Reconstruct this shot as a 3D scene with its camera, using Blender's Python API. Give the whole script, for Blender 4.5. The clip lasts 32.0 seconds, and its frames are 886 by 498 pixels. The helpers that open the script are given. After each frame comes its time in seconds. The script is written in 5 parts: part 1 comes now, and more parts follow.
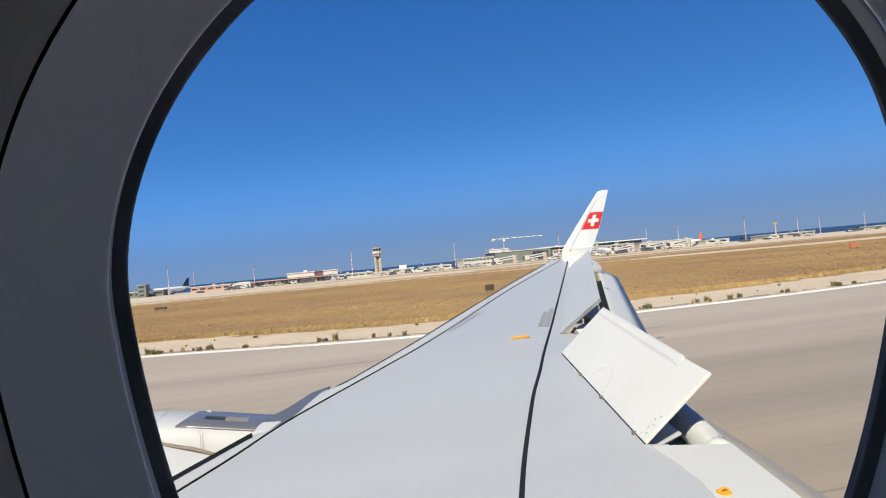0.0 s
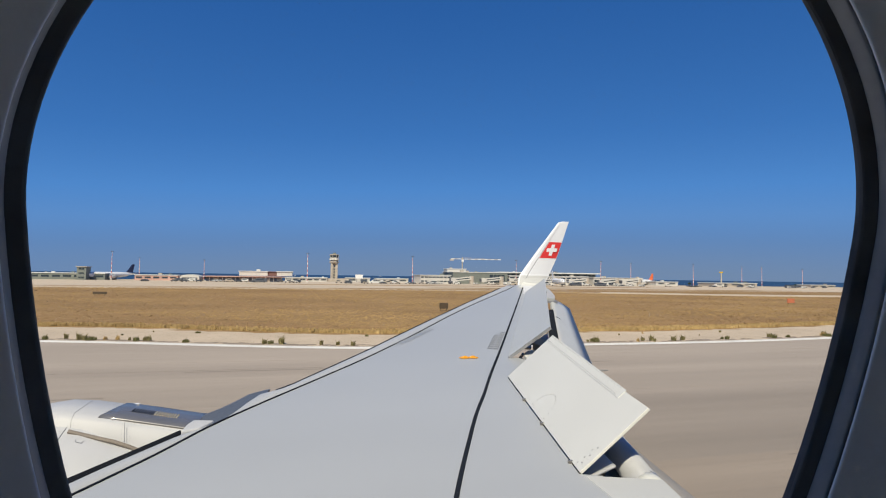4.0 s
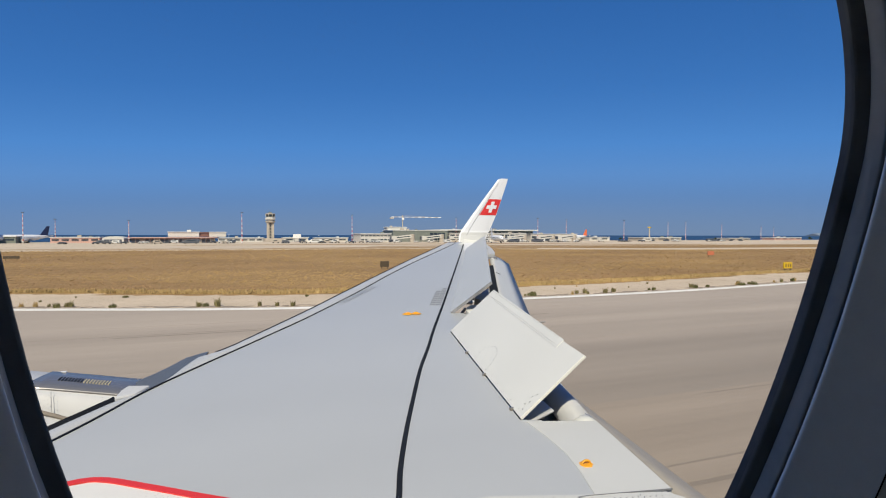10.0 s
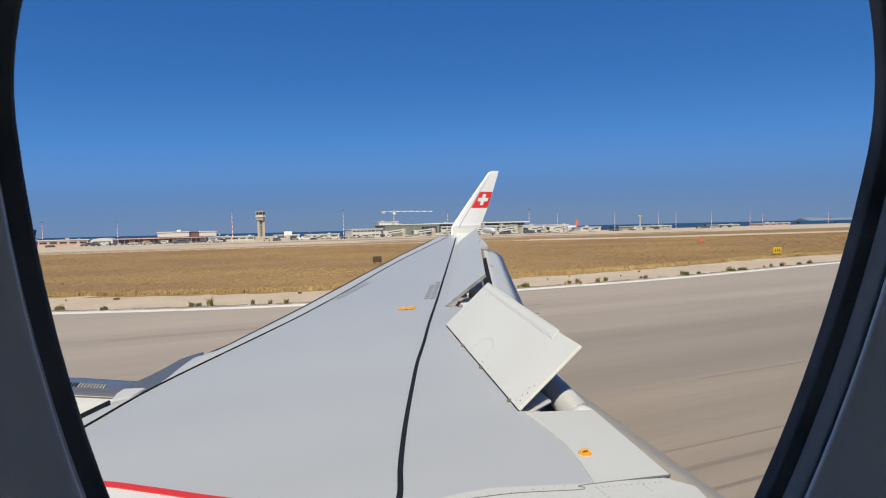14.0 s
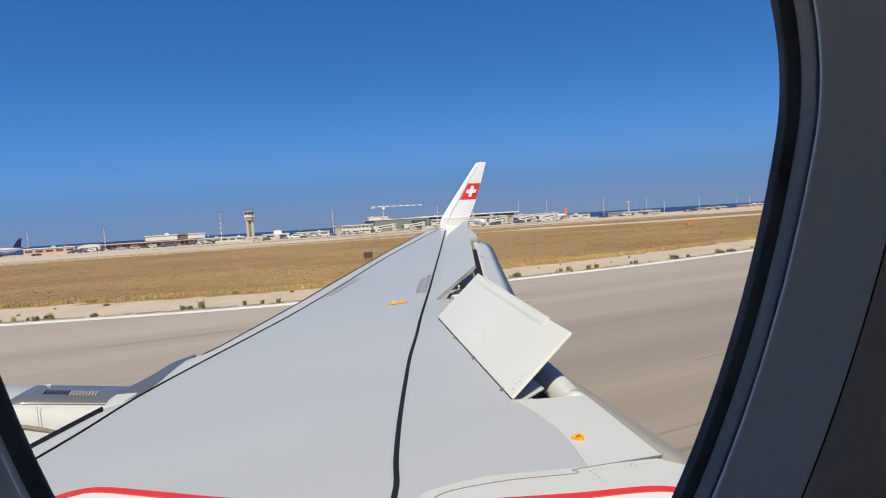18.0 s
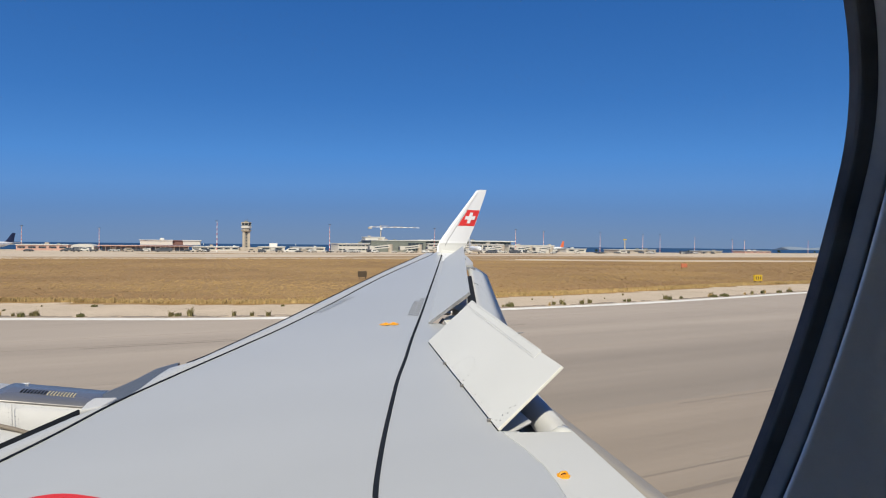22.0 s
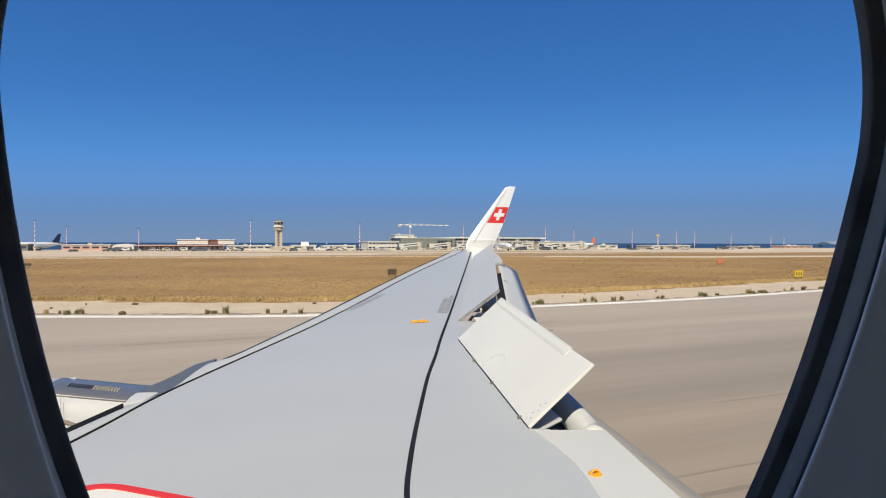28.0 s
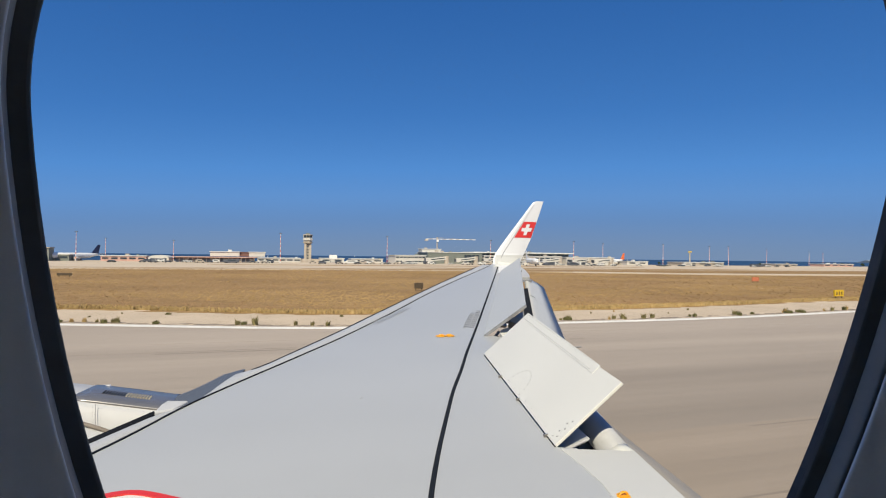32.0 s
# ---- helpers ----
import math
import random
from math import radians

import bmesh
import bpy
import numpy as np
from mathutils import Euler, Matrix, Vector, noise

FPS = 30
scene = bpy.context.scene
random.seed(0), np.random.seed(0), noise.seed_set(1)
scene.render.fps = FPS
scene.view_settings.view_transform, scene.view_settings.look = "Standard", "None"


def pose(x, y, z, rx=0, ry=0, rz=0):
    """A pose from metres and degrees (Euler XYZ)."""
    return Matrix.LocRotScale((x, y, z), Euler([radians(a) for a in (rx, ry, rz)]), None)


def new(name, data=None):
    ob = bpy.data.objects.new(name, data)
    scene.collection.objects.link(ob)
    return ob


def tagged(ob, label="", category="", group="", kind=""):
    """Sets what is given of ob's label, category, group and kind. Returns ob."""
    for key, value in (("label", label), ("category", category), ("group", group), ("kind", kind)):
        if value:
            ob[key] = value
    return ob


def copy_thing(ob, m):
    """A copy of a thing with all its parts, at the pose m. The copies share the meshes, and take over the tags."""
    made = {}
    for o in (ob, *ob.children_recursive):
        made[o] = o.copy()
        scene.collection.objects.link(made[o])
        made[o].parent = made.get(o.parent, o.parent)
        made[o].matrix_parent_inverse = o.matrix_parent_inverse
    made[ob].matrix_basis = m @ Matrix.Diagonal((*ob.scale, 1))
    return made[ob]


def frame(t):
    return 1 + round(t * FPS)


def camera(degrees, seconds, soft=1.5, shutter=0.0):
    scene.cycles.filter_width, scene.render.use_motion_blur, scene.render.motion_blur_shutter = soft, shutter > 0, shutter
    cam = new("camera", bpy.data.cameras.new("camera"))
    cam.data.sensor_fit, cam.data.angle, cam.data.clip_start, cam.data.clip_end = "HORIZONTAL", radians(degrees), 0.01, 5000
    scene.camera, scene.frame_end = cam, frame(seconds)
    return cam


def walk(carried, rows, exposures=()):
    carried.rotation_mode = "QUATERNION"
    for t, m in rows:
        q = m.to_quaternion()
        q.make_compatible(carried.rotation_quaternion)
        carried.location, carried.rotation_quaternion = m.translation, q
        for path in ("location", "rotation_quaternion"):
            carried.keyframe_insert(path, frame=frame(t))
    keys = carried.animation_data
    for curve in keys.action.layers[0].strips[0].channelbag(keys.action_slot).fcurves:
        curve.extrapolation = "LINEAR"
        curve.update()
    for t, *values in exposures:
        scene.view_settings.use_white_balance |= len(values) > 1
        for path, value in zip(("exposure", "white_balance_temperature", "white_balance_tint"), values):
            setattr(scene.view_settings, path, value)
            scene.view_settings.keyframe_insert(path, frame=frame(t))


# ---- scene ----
EYE = 4.4  # height of the seated eye above the runway

cam = camera(79.0, 32.0, soft=1.1)
PATH = [
    (0.0, pose(0.0103, -0.0270, 4.4280, 91.300, 5.200, -9.605)),
    (0.5, pose(0.0125, -0.0359, 4.3973, 92.092, 4.399, -11.658)),
    (1.0, pose(0.0159, -0.0084, 4.4089, 92.025, 1.884, -14.201)),
    (1.5, pose(0.0144, -0.0024, 4.4143, 92.282, 0.338, -14.817)),
    (2.0, pose(0.0156, 0.0091, 4.4041, 92.697, -0.954, -14.642)),
    (2.5, pose(0.0137, -0.0031, 4.4146, 92.646, -1.496, -14.233)),
    (3.0, pose(0.0095, -0.0091, 4.4140, 92.855, -1.564, -13.961)),
    (3.5, pose(0.0164, -0.0164, 4.4116, 92.957, -1.065, -13.734)),
    (5.5, pose(0.0063, -0.0029, 4.4032, 92.027, -1.267, -16.208)),
    (6.0, pose(0.0120, -0.0088, 4.4001, 91.759, -1.712, -16.530)),
    (6.5, pose(0.0150, -0.0147, 4.3977, 91.197, -1.046, -16.923)),
    (7.0, pose(0.0079, -0.0040, 4.3983, 90.820, -1.018, -17.555)),
    (7.5, pose(0.0084, -0.0093, 4.4029, 90.204, -0.844, -18.176)),
    (8.0, pose(0.0083, -0.0037, 4.3988, 89.752, -0.628, -19.000)),
    (8.5, pose(0.0060, -0.0030, 4.3972, 89.425, -0.607, -19.672)),
    (9.0, pose(0.0034, 0.0013, 4.3990, 89.036, -0.783, -19.993)),
    (9.5, pose(0.0013, 0.0011, 4.4003, 89.035, -0.310, -19.985)),
    (10.0, pose(-0.0017, 0.0014, 4.3990, 88.415, -0.091, -20.500)),
    (10.5, pose(-0.0017, 0.0060, 4.4011, 88.374, 0.673, -21.462)),
    (11.0, pose(-0.0004, 0.0069, 4.4005, 88.307, 1.150, -22.167)),
    (11.5, pose(-0.0035, 0.0092, 4.4010, 88.282, 1.543, -22.183)),
    (12.0, pose(-0.0049, 0.0068, 4.3985, 88.357, 1.512, -21.804)),
    (12.5, pose(-0.0092, 0.0075, 4.3981, 88.545, 1.946, -21.315)),
    (13.0, pose(-0.0089, 0.0056, 4.4032, 88.151, 1.604, -20.959)),
    (13.5, pose(-0.0117, 0.0092, 4.4025, 87.765, 1.490, -21.103)),
    (15.5, pose(-0.0142, 0.0096, 4.4028, 87.756, 1.056, -22.275)),
    (16.0, pose(-0.0092, 0.0052, 4.4004, 87.682, 1.430, -22.283)),
    (16.5, pose(-0.0083, 0.0072, 4.3996, 87.520, 1.642, -22.394)),
    (17.0, pose(-0.0014, -0.0004, 4.3982, 87.245, 2.666, -22.711)),
    (17.5, pose(0.0045, -0.0104, 4.3992, 87.164, 3.623, -22.496)),
    (18.0, pose(0.0029, -0.0078, 4.3997, 86.919, 3.489, -22.445)),
    (18.5, pose(0.0016, -0.0100, 4.3993, 86.676, 2.903, -22.557)),
    (19.0, pose(0.0036, -0.0016, 4.3975, 85.639, 2.097, -22.907)),
    (19.5, pose(-0.0009, 0.0093, 4.3991, 84.915, 1.031, -22.686)),
    (20.0, pose(0.0032, 0.0058, 4.3960, 84.694, 0.145, -22.517)),
    (20.5, pose(-0.0027, 0.0166, 4.4006, 86.442, -0.959, -22.130)),
    (21.0, pose(-0.0025, 0.0144, 4.3975, 88.273, -1.807, -22.426)),
    (21.5, pose(-0.0027, 0.0209, 4.4011, 89.084, -1.259, -23.135)),
    (22.0, pose(0.0008, 0.0159, 4.3950, 89.547, -0.594, -22.814)),
    (22.5, pose(-0.0024, 0.0208, 4.3967, 89.545, -1.436, -22.070)),
    (23.0, pose(-0.0031, 0.0211, 4.3963, 89.310, -1.749, -21.332)),
    (23.5, pose(-0.0061, 0.0149, 4.3942, 89.770, -1.767, -20.485)),
    (24.0, pose(-0.0078, 0.0116, 4.3965, 90.065, -2.122, -19.806)),
    (24.5, pose(-0.0113, 0.0054, 4.4004, 90.657, -1.973, -19.246)),
    (26.5, pose(-0.0043, 0.0034, 4.3938, 89.816, -0.327, -21.113)),
    (27.0, pose(-0.0065, -0.0046, 4.3945, 90.089, -0.394, -21.188)),
    (27.5, pose(-0.0059, -0.0004, 4.3948, 89.750, -1.047, -20.489)),
    (28.0, pose(-0.0036, 0.0026, 4.3967, 89.245, -0.132, -19.711)),
    (28.5, pose(-0.0042, 0.0001, 4.3944, 89.552, -0.128, -19.112)),
    (29.0, pose(-0.0033, 0.0010, 4.3988, 89.494, -0.325, -18.727)),
    (29.5, pose(-0.0043, 0.0003, 4.3938, 89.631, -0.288, -19.324)),
    (30.0, pose(-0.0034, 0.0028, 4.3952, 89.858, -0.426, -18.775)),
    (30.5, pose(-0.0013, -0.0016, 4.3869, 90.681, -0.549, -18.379)),
    (31.0, pose(-0.0001, 0.0056, 4.3925, 90.553, -1.085, -17.596)),
    (31.5, pose(0.0012, -0.0043, 4.3876, 90.625, -0.585, -17.019)),
    (32.0, pose(-0.0003, 0.0019, 4.3951, 90.754, -0.717, -16.840)),
]
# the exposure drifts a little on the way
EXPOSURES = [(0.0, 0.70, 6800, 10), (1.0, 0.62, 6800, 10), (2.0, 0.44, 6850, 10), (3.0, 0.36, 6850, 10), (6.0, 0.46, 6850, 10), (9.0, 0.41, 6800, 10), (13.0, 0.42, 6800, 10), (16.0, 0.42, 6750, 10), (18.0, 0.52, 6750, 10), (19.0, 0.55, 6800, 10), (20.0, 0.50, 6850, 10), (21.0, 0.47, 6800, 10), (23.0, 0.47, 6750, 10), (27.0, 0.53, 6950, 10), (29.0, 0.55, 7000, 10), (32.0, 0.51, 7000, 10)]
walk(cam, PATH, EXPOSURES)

# ---------------------------------------------------------------- light
world = bpy.data.worlds.new("sky")
scene.world = world
world.use_nodes = True
wn = world.node_tree.nodes
sky = wn.new("ShaderNodeTexSky")
sky.sky_type = 'NISHITA'
sky.sun_disc = False
SUN_EL, SUN_AZ = 47.0, 205.0  # degrees; azimuth clockwise from +y
sky.sun_elevation, sky.sun_rotation = radians(SUN_EL), radians(SUN_AZ)
sky.altitude, sky.air_density, sky.dust_density, sky.ozone_density = 2500, 1.0, 0.0, 6.0
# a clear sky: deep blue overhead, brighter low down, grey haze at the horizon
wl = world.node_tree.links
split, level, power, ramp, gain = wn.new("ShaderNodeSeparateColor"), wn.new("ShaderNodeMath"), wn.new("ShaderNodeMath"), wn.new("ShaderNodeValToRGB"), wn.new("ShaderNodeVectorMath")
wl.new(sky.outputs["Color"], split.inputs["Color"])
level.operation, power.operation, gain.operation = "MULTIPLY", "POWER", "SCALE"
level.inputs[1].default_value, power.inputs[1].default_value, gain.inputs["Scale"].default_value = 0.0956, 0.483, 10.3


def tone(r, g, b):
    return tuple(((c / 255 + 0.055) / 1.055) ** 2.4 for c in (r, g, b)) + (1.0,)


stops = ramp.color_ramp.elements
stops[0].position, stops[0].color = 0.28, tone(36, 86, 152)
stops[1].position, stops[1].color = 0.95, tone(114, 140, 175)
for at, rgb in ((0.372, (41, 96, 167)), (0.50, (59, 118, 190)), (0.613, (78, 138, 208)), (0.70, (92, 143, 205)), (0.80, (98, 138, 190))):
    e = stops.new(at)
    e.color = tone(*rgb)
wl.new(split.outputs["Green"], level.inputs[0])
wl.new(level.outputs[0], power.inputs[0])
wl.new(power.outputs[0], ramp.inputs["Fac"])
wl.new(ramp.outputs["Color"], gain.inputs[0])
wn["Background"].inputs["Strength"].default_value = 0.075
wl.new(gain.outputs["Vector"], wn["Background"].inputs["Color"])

sun = new("sun", bpy.data.lights.new("sun", "SUN"))
sun.data.energy, sun.data.angle, sun.data.color = 4.2, radians(0.53), (1.0, 0.915, 0.72)
sdir = Vector((math.sin(radians(SUN_AZ)) * math.cos(radians(SUN_EL)), math.cos(radians(SUN_AZ)) * math.cos(radians(SUN_EL)), math.sin(radians(SUN_EL))))
sun.rotation_mode = "QUATERNION"
sun.rotation_quaternion = sdir.to_track_quat("Z", "Y")
sun.location = (0, -20, 40)


# ---------------------------------------------------------------- materials
def mat(name, color, rough=0.6, metal=0.0, var=0.12, scale=3.0, fine=60.0, bump=0.0, stretch=(1, 1, 1), second=None, island=0.0, spec=0.5, rv=0.08, fdetail=3.0):
    """Node material: base colour varied at two scales, roughness varied, fine bump."""
    m = bpy.data.materials.new(name)
    m.use_nodes = True
    nt = m.node_tree
    n, l = nt.nodes, nt.links
    bsdf = n["Principled BSDF"]
    bsdf.inputs["Metallic"].default_value = metal
    bsdf.inputs["Specular IOR Level"].default_value = spec
    tc = n.new("ShaderNodeTexCoord")
    mp = n.new("ShaderNodeMapping")
    mp.inputs["Scale"].default_value = stretch
    l.new(tc.outputs["Object"], mp.inputs["Vector"])
    big = n.new("ShaderNodeTexNoise")
    big.inputs["Scale"].default_value, big.inputs["Detail"].default_value = scale, 4.0
    small = n.new("ShaderNodeTexNoise")
    small.inputs["Scale"].default_value, small.inputs["Detail"].default_value = fine, fdetail
    for t in (big, small):
        l.new(mp.outputs["Vector"], t.inputs["Vector"])
    c = Vector(color)
    dark, light = c * (1 - var), c * (1 + var)
    ramp = n.new("ShaderNodeValToRGB")
    ramp.color_ramp.elements[0].position, ramp.color_ramp.elements[1].position = 0.3, 0.7
    ramp.color_ramp.elements[0].color = (*(second or dark), 1)
    ramp.color_ramp.elements[1].color = (*light, 1)
    l.new(big.outputs["Fac"], ramp.inputs["Fac"])
    mul = n.new("ShaderNodeMixRGB")
    mul.blend_type = "MULTIPLY"
    mul.inputs["Fac"].default_value = 1.0
    r2 = n.new("ShaderNodeValToRGB")
    r2.color_ramp.elements[0].position, r2.color_ramp.elements[1].position = 0.3, 0.7
    r2.color_ramp.elements[0].color = (1 - var, 1 - var, 1 - var, 1)
    r2.color_ramp.elements[1].color = (1, 1, 1, 1)
    l.new(small.outputs["Fac"], r2.inputs["Fac"])
    l.new(ramp.outputs["Color"], mul.inputs["Color1"])
    l.new(r2.outputs["Color"], mul.inputs["Color2"])
    out = mul.outputs["Color"]
    if island:
        geo = n.new("ShaderNodeNewGeometry")
        hsv = n.new("ShaderNodeHueSaturation")
        mr = n.new("ShaderNodeMapRange")
        mr.inputs["To Min"].default_value, mr.inputs["To Max"].default_value = 1 - island, 1 + island
        l.new(geo.outputs["Random Per Island"], mr.inputs["Value"])
        l.new(mr.outputs["Result"], hsv.inputs["Value"])
        l.new(out, hsv.inputs["Color"])
        out = hsv.outputs["Color"]
    l.new(out, bsdf.inputs["Base Color"])
    rr = n.new("ShaderNodeMapRange")
    rr.inputs["To Min"].default_value, rr.inputs["To Max"].default_value = max(0.02, rough - rv), min(1, rough + rv)
    l.new(small.outputs["Fac"], rr.inputs["Value"])
    l.new(rr.outputs["Result"], bsdf.inputs["Roughness"])
    if bump:
        bp = n.new("ShaderNodeBump")
        bp.inputs["Strength"].default_value, bp.inputs["Distance"].default_value = bump, 0.01
        l.new(small.outputs["Fac"], bp.inputs["Height"])
        l.new(bp.outputs["Normal"], bsdf.inputs["Normal"])
    return m


M_WING = mat("wing_grey_paint", (0.395, 0.41, 0.422), 0.36, var=0.025, scale=0.6, fine=5, stretch=(0.5, 1.6, 1), spec=0.6, rv=0.015)
M_PANEL = mat("light_panel_paint", (0.625, 0.625, 0.59), 0.45, var=0.03, scale=1.5, fine=20)
M_FLUSH = mat("pale_flush_panel_paint", (0.505, 0.51, 0.495), 0.42, var=0.03, scale=1.5, fine=20)
M_SPOIL = mat("grey_spoiler_paint", (0.50, 0.51, 0.50), 0.42, var=0.03, scale=1.5, fine=20)
M_FLAP = mat("brown_grey_flap_paint", (0.31, 0.285, 0.25), 0.6, var=0.08, scale=1.5, fine=12)
M_TUBE = mat("shaded_drive_tube", (0.40, 0.41, 0.43), 0.35, var=0.1)
M_RING = mat("dark_grey_seal_ring", (0.36, 0.375, 0.385), 0.5, var=0.1, scale=20, fine=200)
M_WHITE = mat("white_aircraft_paint", (0.68, 0.69, 0.71), 0.35, var=0.03, scale=1.2, fine=18)
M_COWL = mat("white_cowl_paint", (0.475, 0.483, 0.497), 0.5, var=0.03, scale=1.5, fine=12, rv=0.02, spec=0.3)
M_RED = mat("red_paint", (0.62, 0.035, 0.03), 0.4, var=0.04)
M_SEAL = mat("dark_seal_and_shade", (0.014, 0.017, 0.024), 0.85, var=0.2, spec=0.12)
M_BLACK = mat("black_seam_and_gap_shade", (0.010, 0.011, 0.013), 0.9, var=0.2, spec=0.1)
M_DARK = mat("dark_part_and_shade_grey", (0.26, 0.265, 0.28), 0.5, metal=0.0, var=0.3, scale=8)
M_METAL = mat("bare_metal", (0.30, 0.29, 0.28), 0.25, metal=0.6, var=0.06, scale=2, fine=9, rv=0.03)
M_ORANGE = mat("orange_marking", (0.75, 0.34, 0.02), 0.5, var=0.05)
M_STENC = mat("faded_stencil_grey", (0.22, 0.23, 0.25), 0.6, var=0.1)
M_FAINT = mat("faint_stencil_grey", (0.29, 0.30, 0.32), 0.6, var=0.1)
M_SCUFF = mat("faint_paint_scuff", (0.385, 0.40, 0.412), 0.5, var=0.1)
M_TEXT = mat("stencil_grey", (0.17, 0.18, 0.20), 0.6, var=0.1)
M_REVEAL = mat("grey_window_reveal", (0.80, 0.86, 0.92), 0.6, var=0.02, scale=6, fine=250, bump=0.04)
M_SURROUND = mat("shade_grey_window_surround", (0.55, 0.55, 0.55), 0.6, var=0.03, scale=6, fine=250, bump=0.04)
M_GROOVE = mat("brown_sealed_groove", (0.215, 0.185, 0.155), 0.6, var=0.15, scale=8)
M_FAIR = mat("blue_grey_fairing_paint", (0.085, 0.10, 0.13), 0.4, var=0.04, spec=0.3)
M_GASKET = mat("black_window_gasket", (0.150, 0.150, 0.150), 0.85, var=0.3, scale=20, spec=0.15)
# liner and unseen carpet set pale to bounce daylight onto the window reveals
M_LINER = mat("grey_cabin_liner", (0.90, 0.90, 0.89), 0.6, var=0.02, scale=6, fine=250, bump=0.15)
M_CARPET = mat("pale_bounce_carpet", (0.72, 0.72, 0.72), 0.95, var=0.1, scale=30, fine=300)
M_ASPHALT = mat("worn_runway_asphalt", (0.314, 0.267, 0.222), 0.9, var=0.075, scale=0.16, fine=2.2, stretch=(0.05, 0.8, 1), second=(0.280, 0.237, 0.197))


def rolled_streaks(m, fade=None):
    """Soft wheel-polished streaks along the runway and, with fade, a tone that darkens towards low y."""
    nt = m.node_tree
    link = next(k for k in nt.links if k.to_socket.name == "Base Color")
    src, dst = link.from_socket, link.to_socket
    crd = nt.nodes.new("ShaderNodeTexCoord")
    gains = []
    for size, detail, low, high in (((0.012, 0.33, 1.0), 3.0, 0.88, 1.11), ((0.05, 2.3, 1.0), 4.0, 0.965, 1.035), ((0.035, 0.06, 1.0), 4.0, 0.92, 1.08)):
        mp, no, rg = nt.nodes.new("ShaderNodeMapping"), nt.nodes.new("ShaderNodeTexNoise"), nt.nodes.new("ShaderNodeMapRange")
        mp.inputs["Scale"].default_value = size
        mp.inputs["Rotation"].default_value = (0, 0, 0.02)
        no.inputs["Scale"].default_value, no.inputs["Detail"].default_value = 1.0, detail
        rg.inputs["From Min"].default_value, rg.inputs["From Max"].default_value = 0.30, 0.70
        rg.inputs["To Min"].default_value, rg.inputs["To Max"].default_value = low, high
        nt.links.new(crd.outputs["Object"], mp.inputs[0])
        nt.links.new(mp.outputs[0], no.inputs["Vector"])
        nt.links.new(no.outputs["Fac"], rg.inputs["Value"])
        gains.append(rg.outputs["Result"])
    if fade:
        sep, rg = nt.nodes.new("ShaderNodeSeparateXYZ"), nt.nodes.new("ShaderNodeMapRange")
        rg.interpolation_type = "SMOOTHSTEP"
        for key, v in zip(("From Min", "From Max", "To Min", "To Max"), fade):
            rg.inputs[key].default_value = v
        nt.links.new(crd.outputs["Object"], sep.inputs[0])
        nt.links.new(sep.outputs["Y"], rg.inputs["Value"])
        gains.append(rg.outputs["Result"])
    for g in gains:
        mul = nt.nodes.new("ShaderNodeVectorMath")
        mul.operation = "SCALE"
        nt.links.new(src, mul.inputs[0])
        nt.links.new(g, mul.inputs["Scale"])
        src = mul.outputs["Vector"]
    nt.links.new(src, dst)


rolled_streaks(M_ASPHALT, (5.0, 29.0, 0.68, 1.18))
M_ROOT = mat("white_root_paint", (0.64, 0.63, 0.605), 0.4, var=0.03, scale=1.2, fine=18)
M_CONCRETE = mat("pale_concrete", (0.50, 0.405, 0.30), 0.9, var=0.1, scale=0.25, fine=2.0)
M_APRON = mat("sunlit_apron_concrete", (0.51, 0.42, 0.315), 0.9, var=0.08, scale=0.02, fine=0.3)
M_GRASS = mat("dry_grass", (0.292, 0.190, 0.091), 1.0, var=0.28, scale=0.06, fine=0.9, second=(0.262, 0.167, 0.083), stretch=(0.8, 1, 1), spec=0.1, fdetail=8.0)
M_TUFT = mat("straw_tufts", (0.46, 0.33, 0.155), 1.0, var=0.15, scale=0.1, island=0.18, spec=0.1)
M_STUBBLE = mat("brown_stubble", (0.255, 0.163, 0.088), 1.0, var=0.1, scale=0.1, island=0.10, spec=0.1)
M_OLIVE = mat("olive_dry_grass", (0.298, 0.200, 0.092), 1.0, var=0.1, scale=0.1, island=0.10, spec=0.1)
M_STRAWG = mat("straw_drift", (0.340, 0.225, 0.102), 1.0, var=0.1, scale=0.1, island=0.12, spec=0.1)
# wing grey lightened for the sun on the slat
M_SLAT = mat("sunlit_slat_grey", (0.445, 0.452, 0.452), 0.38, var=0.025, scale=0.6, fine=5, spec=0.6, rv=0.015)
M_BUSH = mat("dark_green_bush", (0.15, 0.145, 0.065), 0.9, var=0.2, scale=4, island=0.4, spec=0.1)
M_WEED = mat("green_weed", (0.24, 0.21, 0.10), 0.9, var=0.2, scale=4, island=0.4, spec=0.1)
M_WLINE = mat("white_line_paint", (0.72, 0.70, 0.66), 0.8, var=0.12, scale=0.6, fine=6)
M_YLINE = mat("yellow_line_paint", (0.66, 0.40, 0.03), 0.8, var=0.12, scale=0.8, fine=6)
M_RUBBER = mat("tyre_rubber_marks", (0.215, 0.18, 0.148), 0.9, var=0.15, scale=0.3, fine=3, stretch=(0.1, 2, 1))
M_SEA = mat("deep_blue_sea", (0.028, 0.075, 0.165), 0.9, var=0.15, scale=0.004, fine=0.05, stretch=(0.3, 1, 1), spec=0.02)
M_BWHITE = mat("white_building_render", (0.55, 0.53, 0.49), 0.8, var=0.06, scale=0.15)
M_BGREY = mat("grey_green_cladding", (0.17, 0.19, 0.17), 0.6, var=0.08, scale=0.2)
M_BROOF = mat("pale_metal_roof", (0.60, 0.60, 0.58), 0.5, var=0.06, scale=0.1)
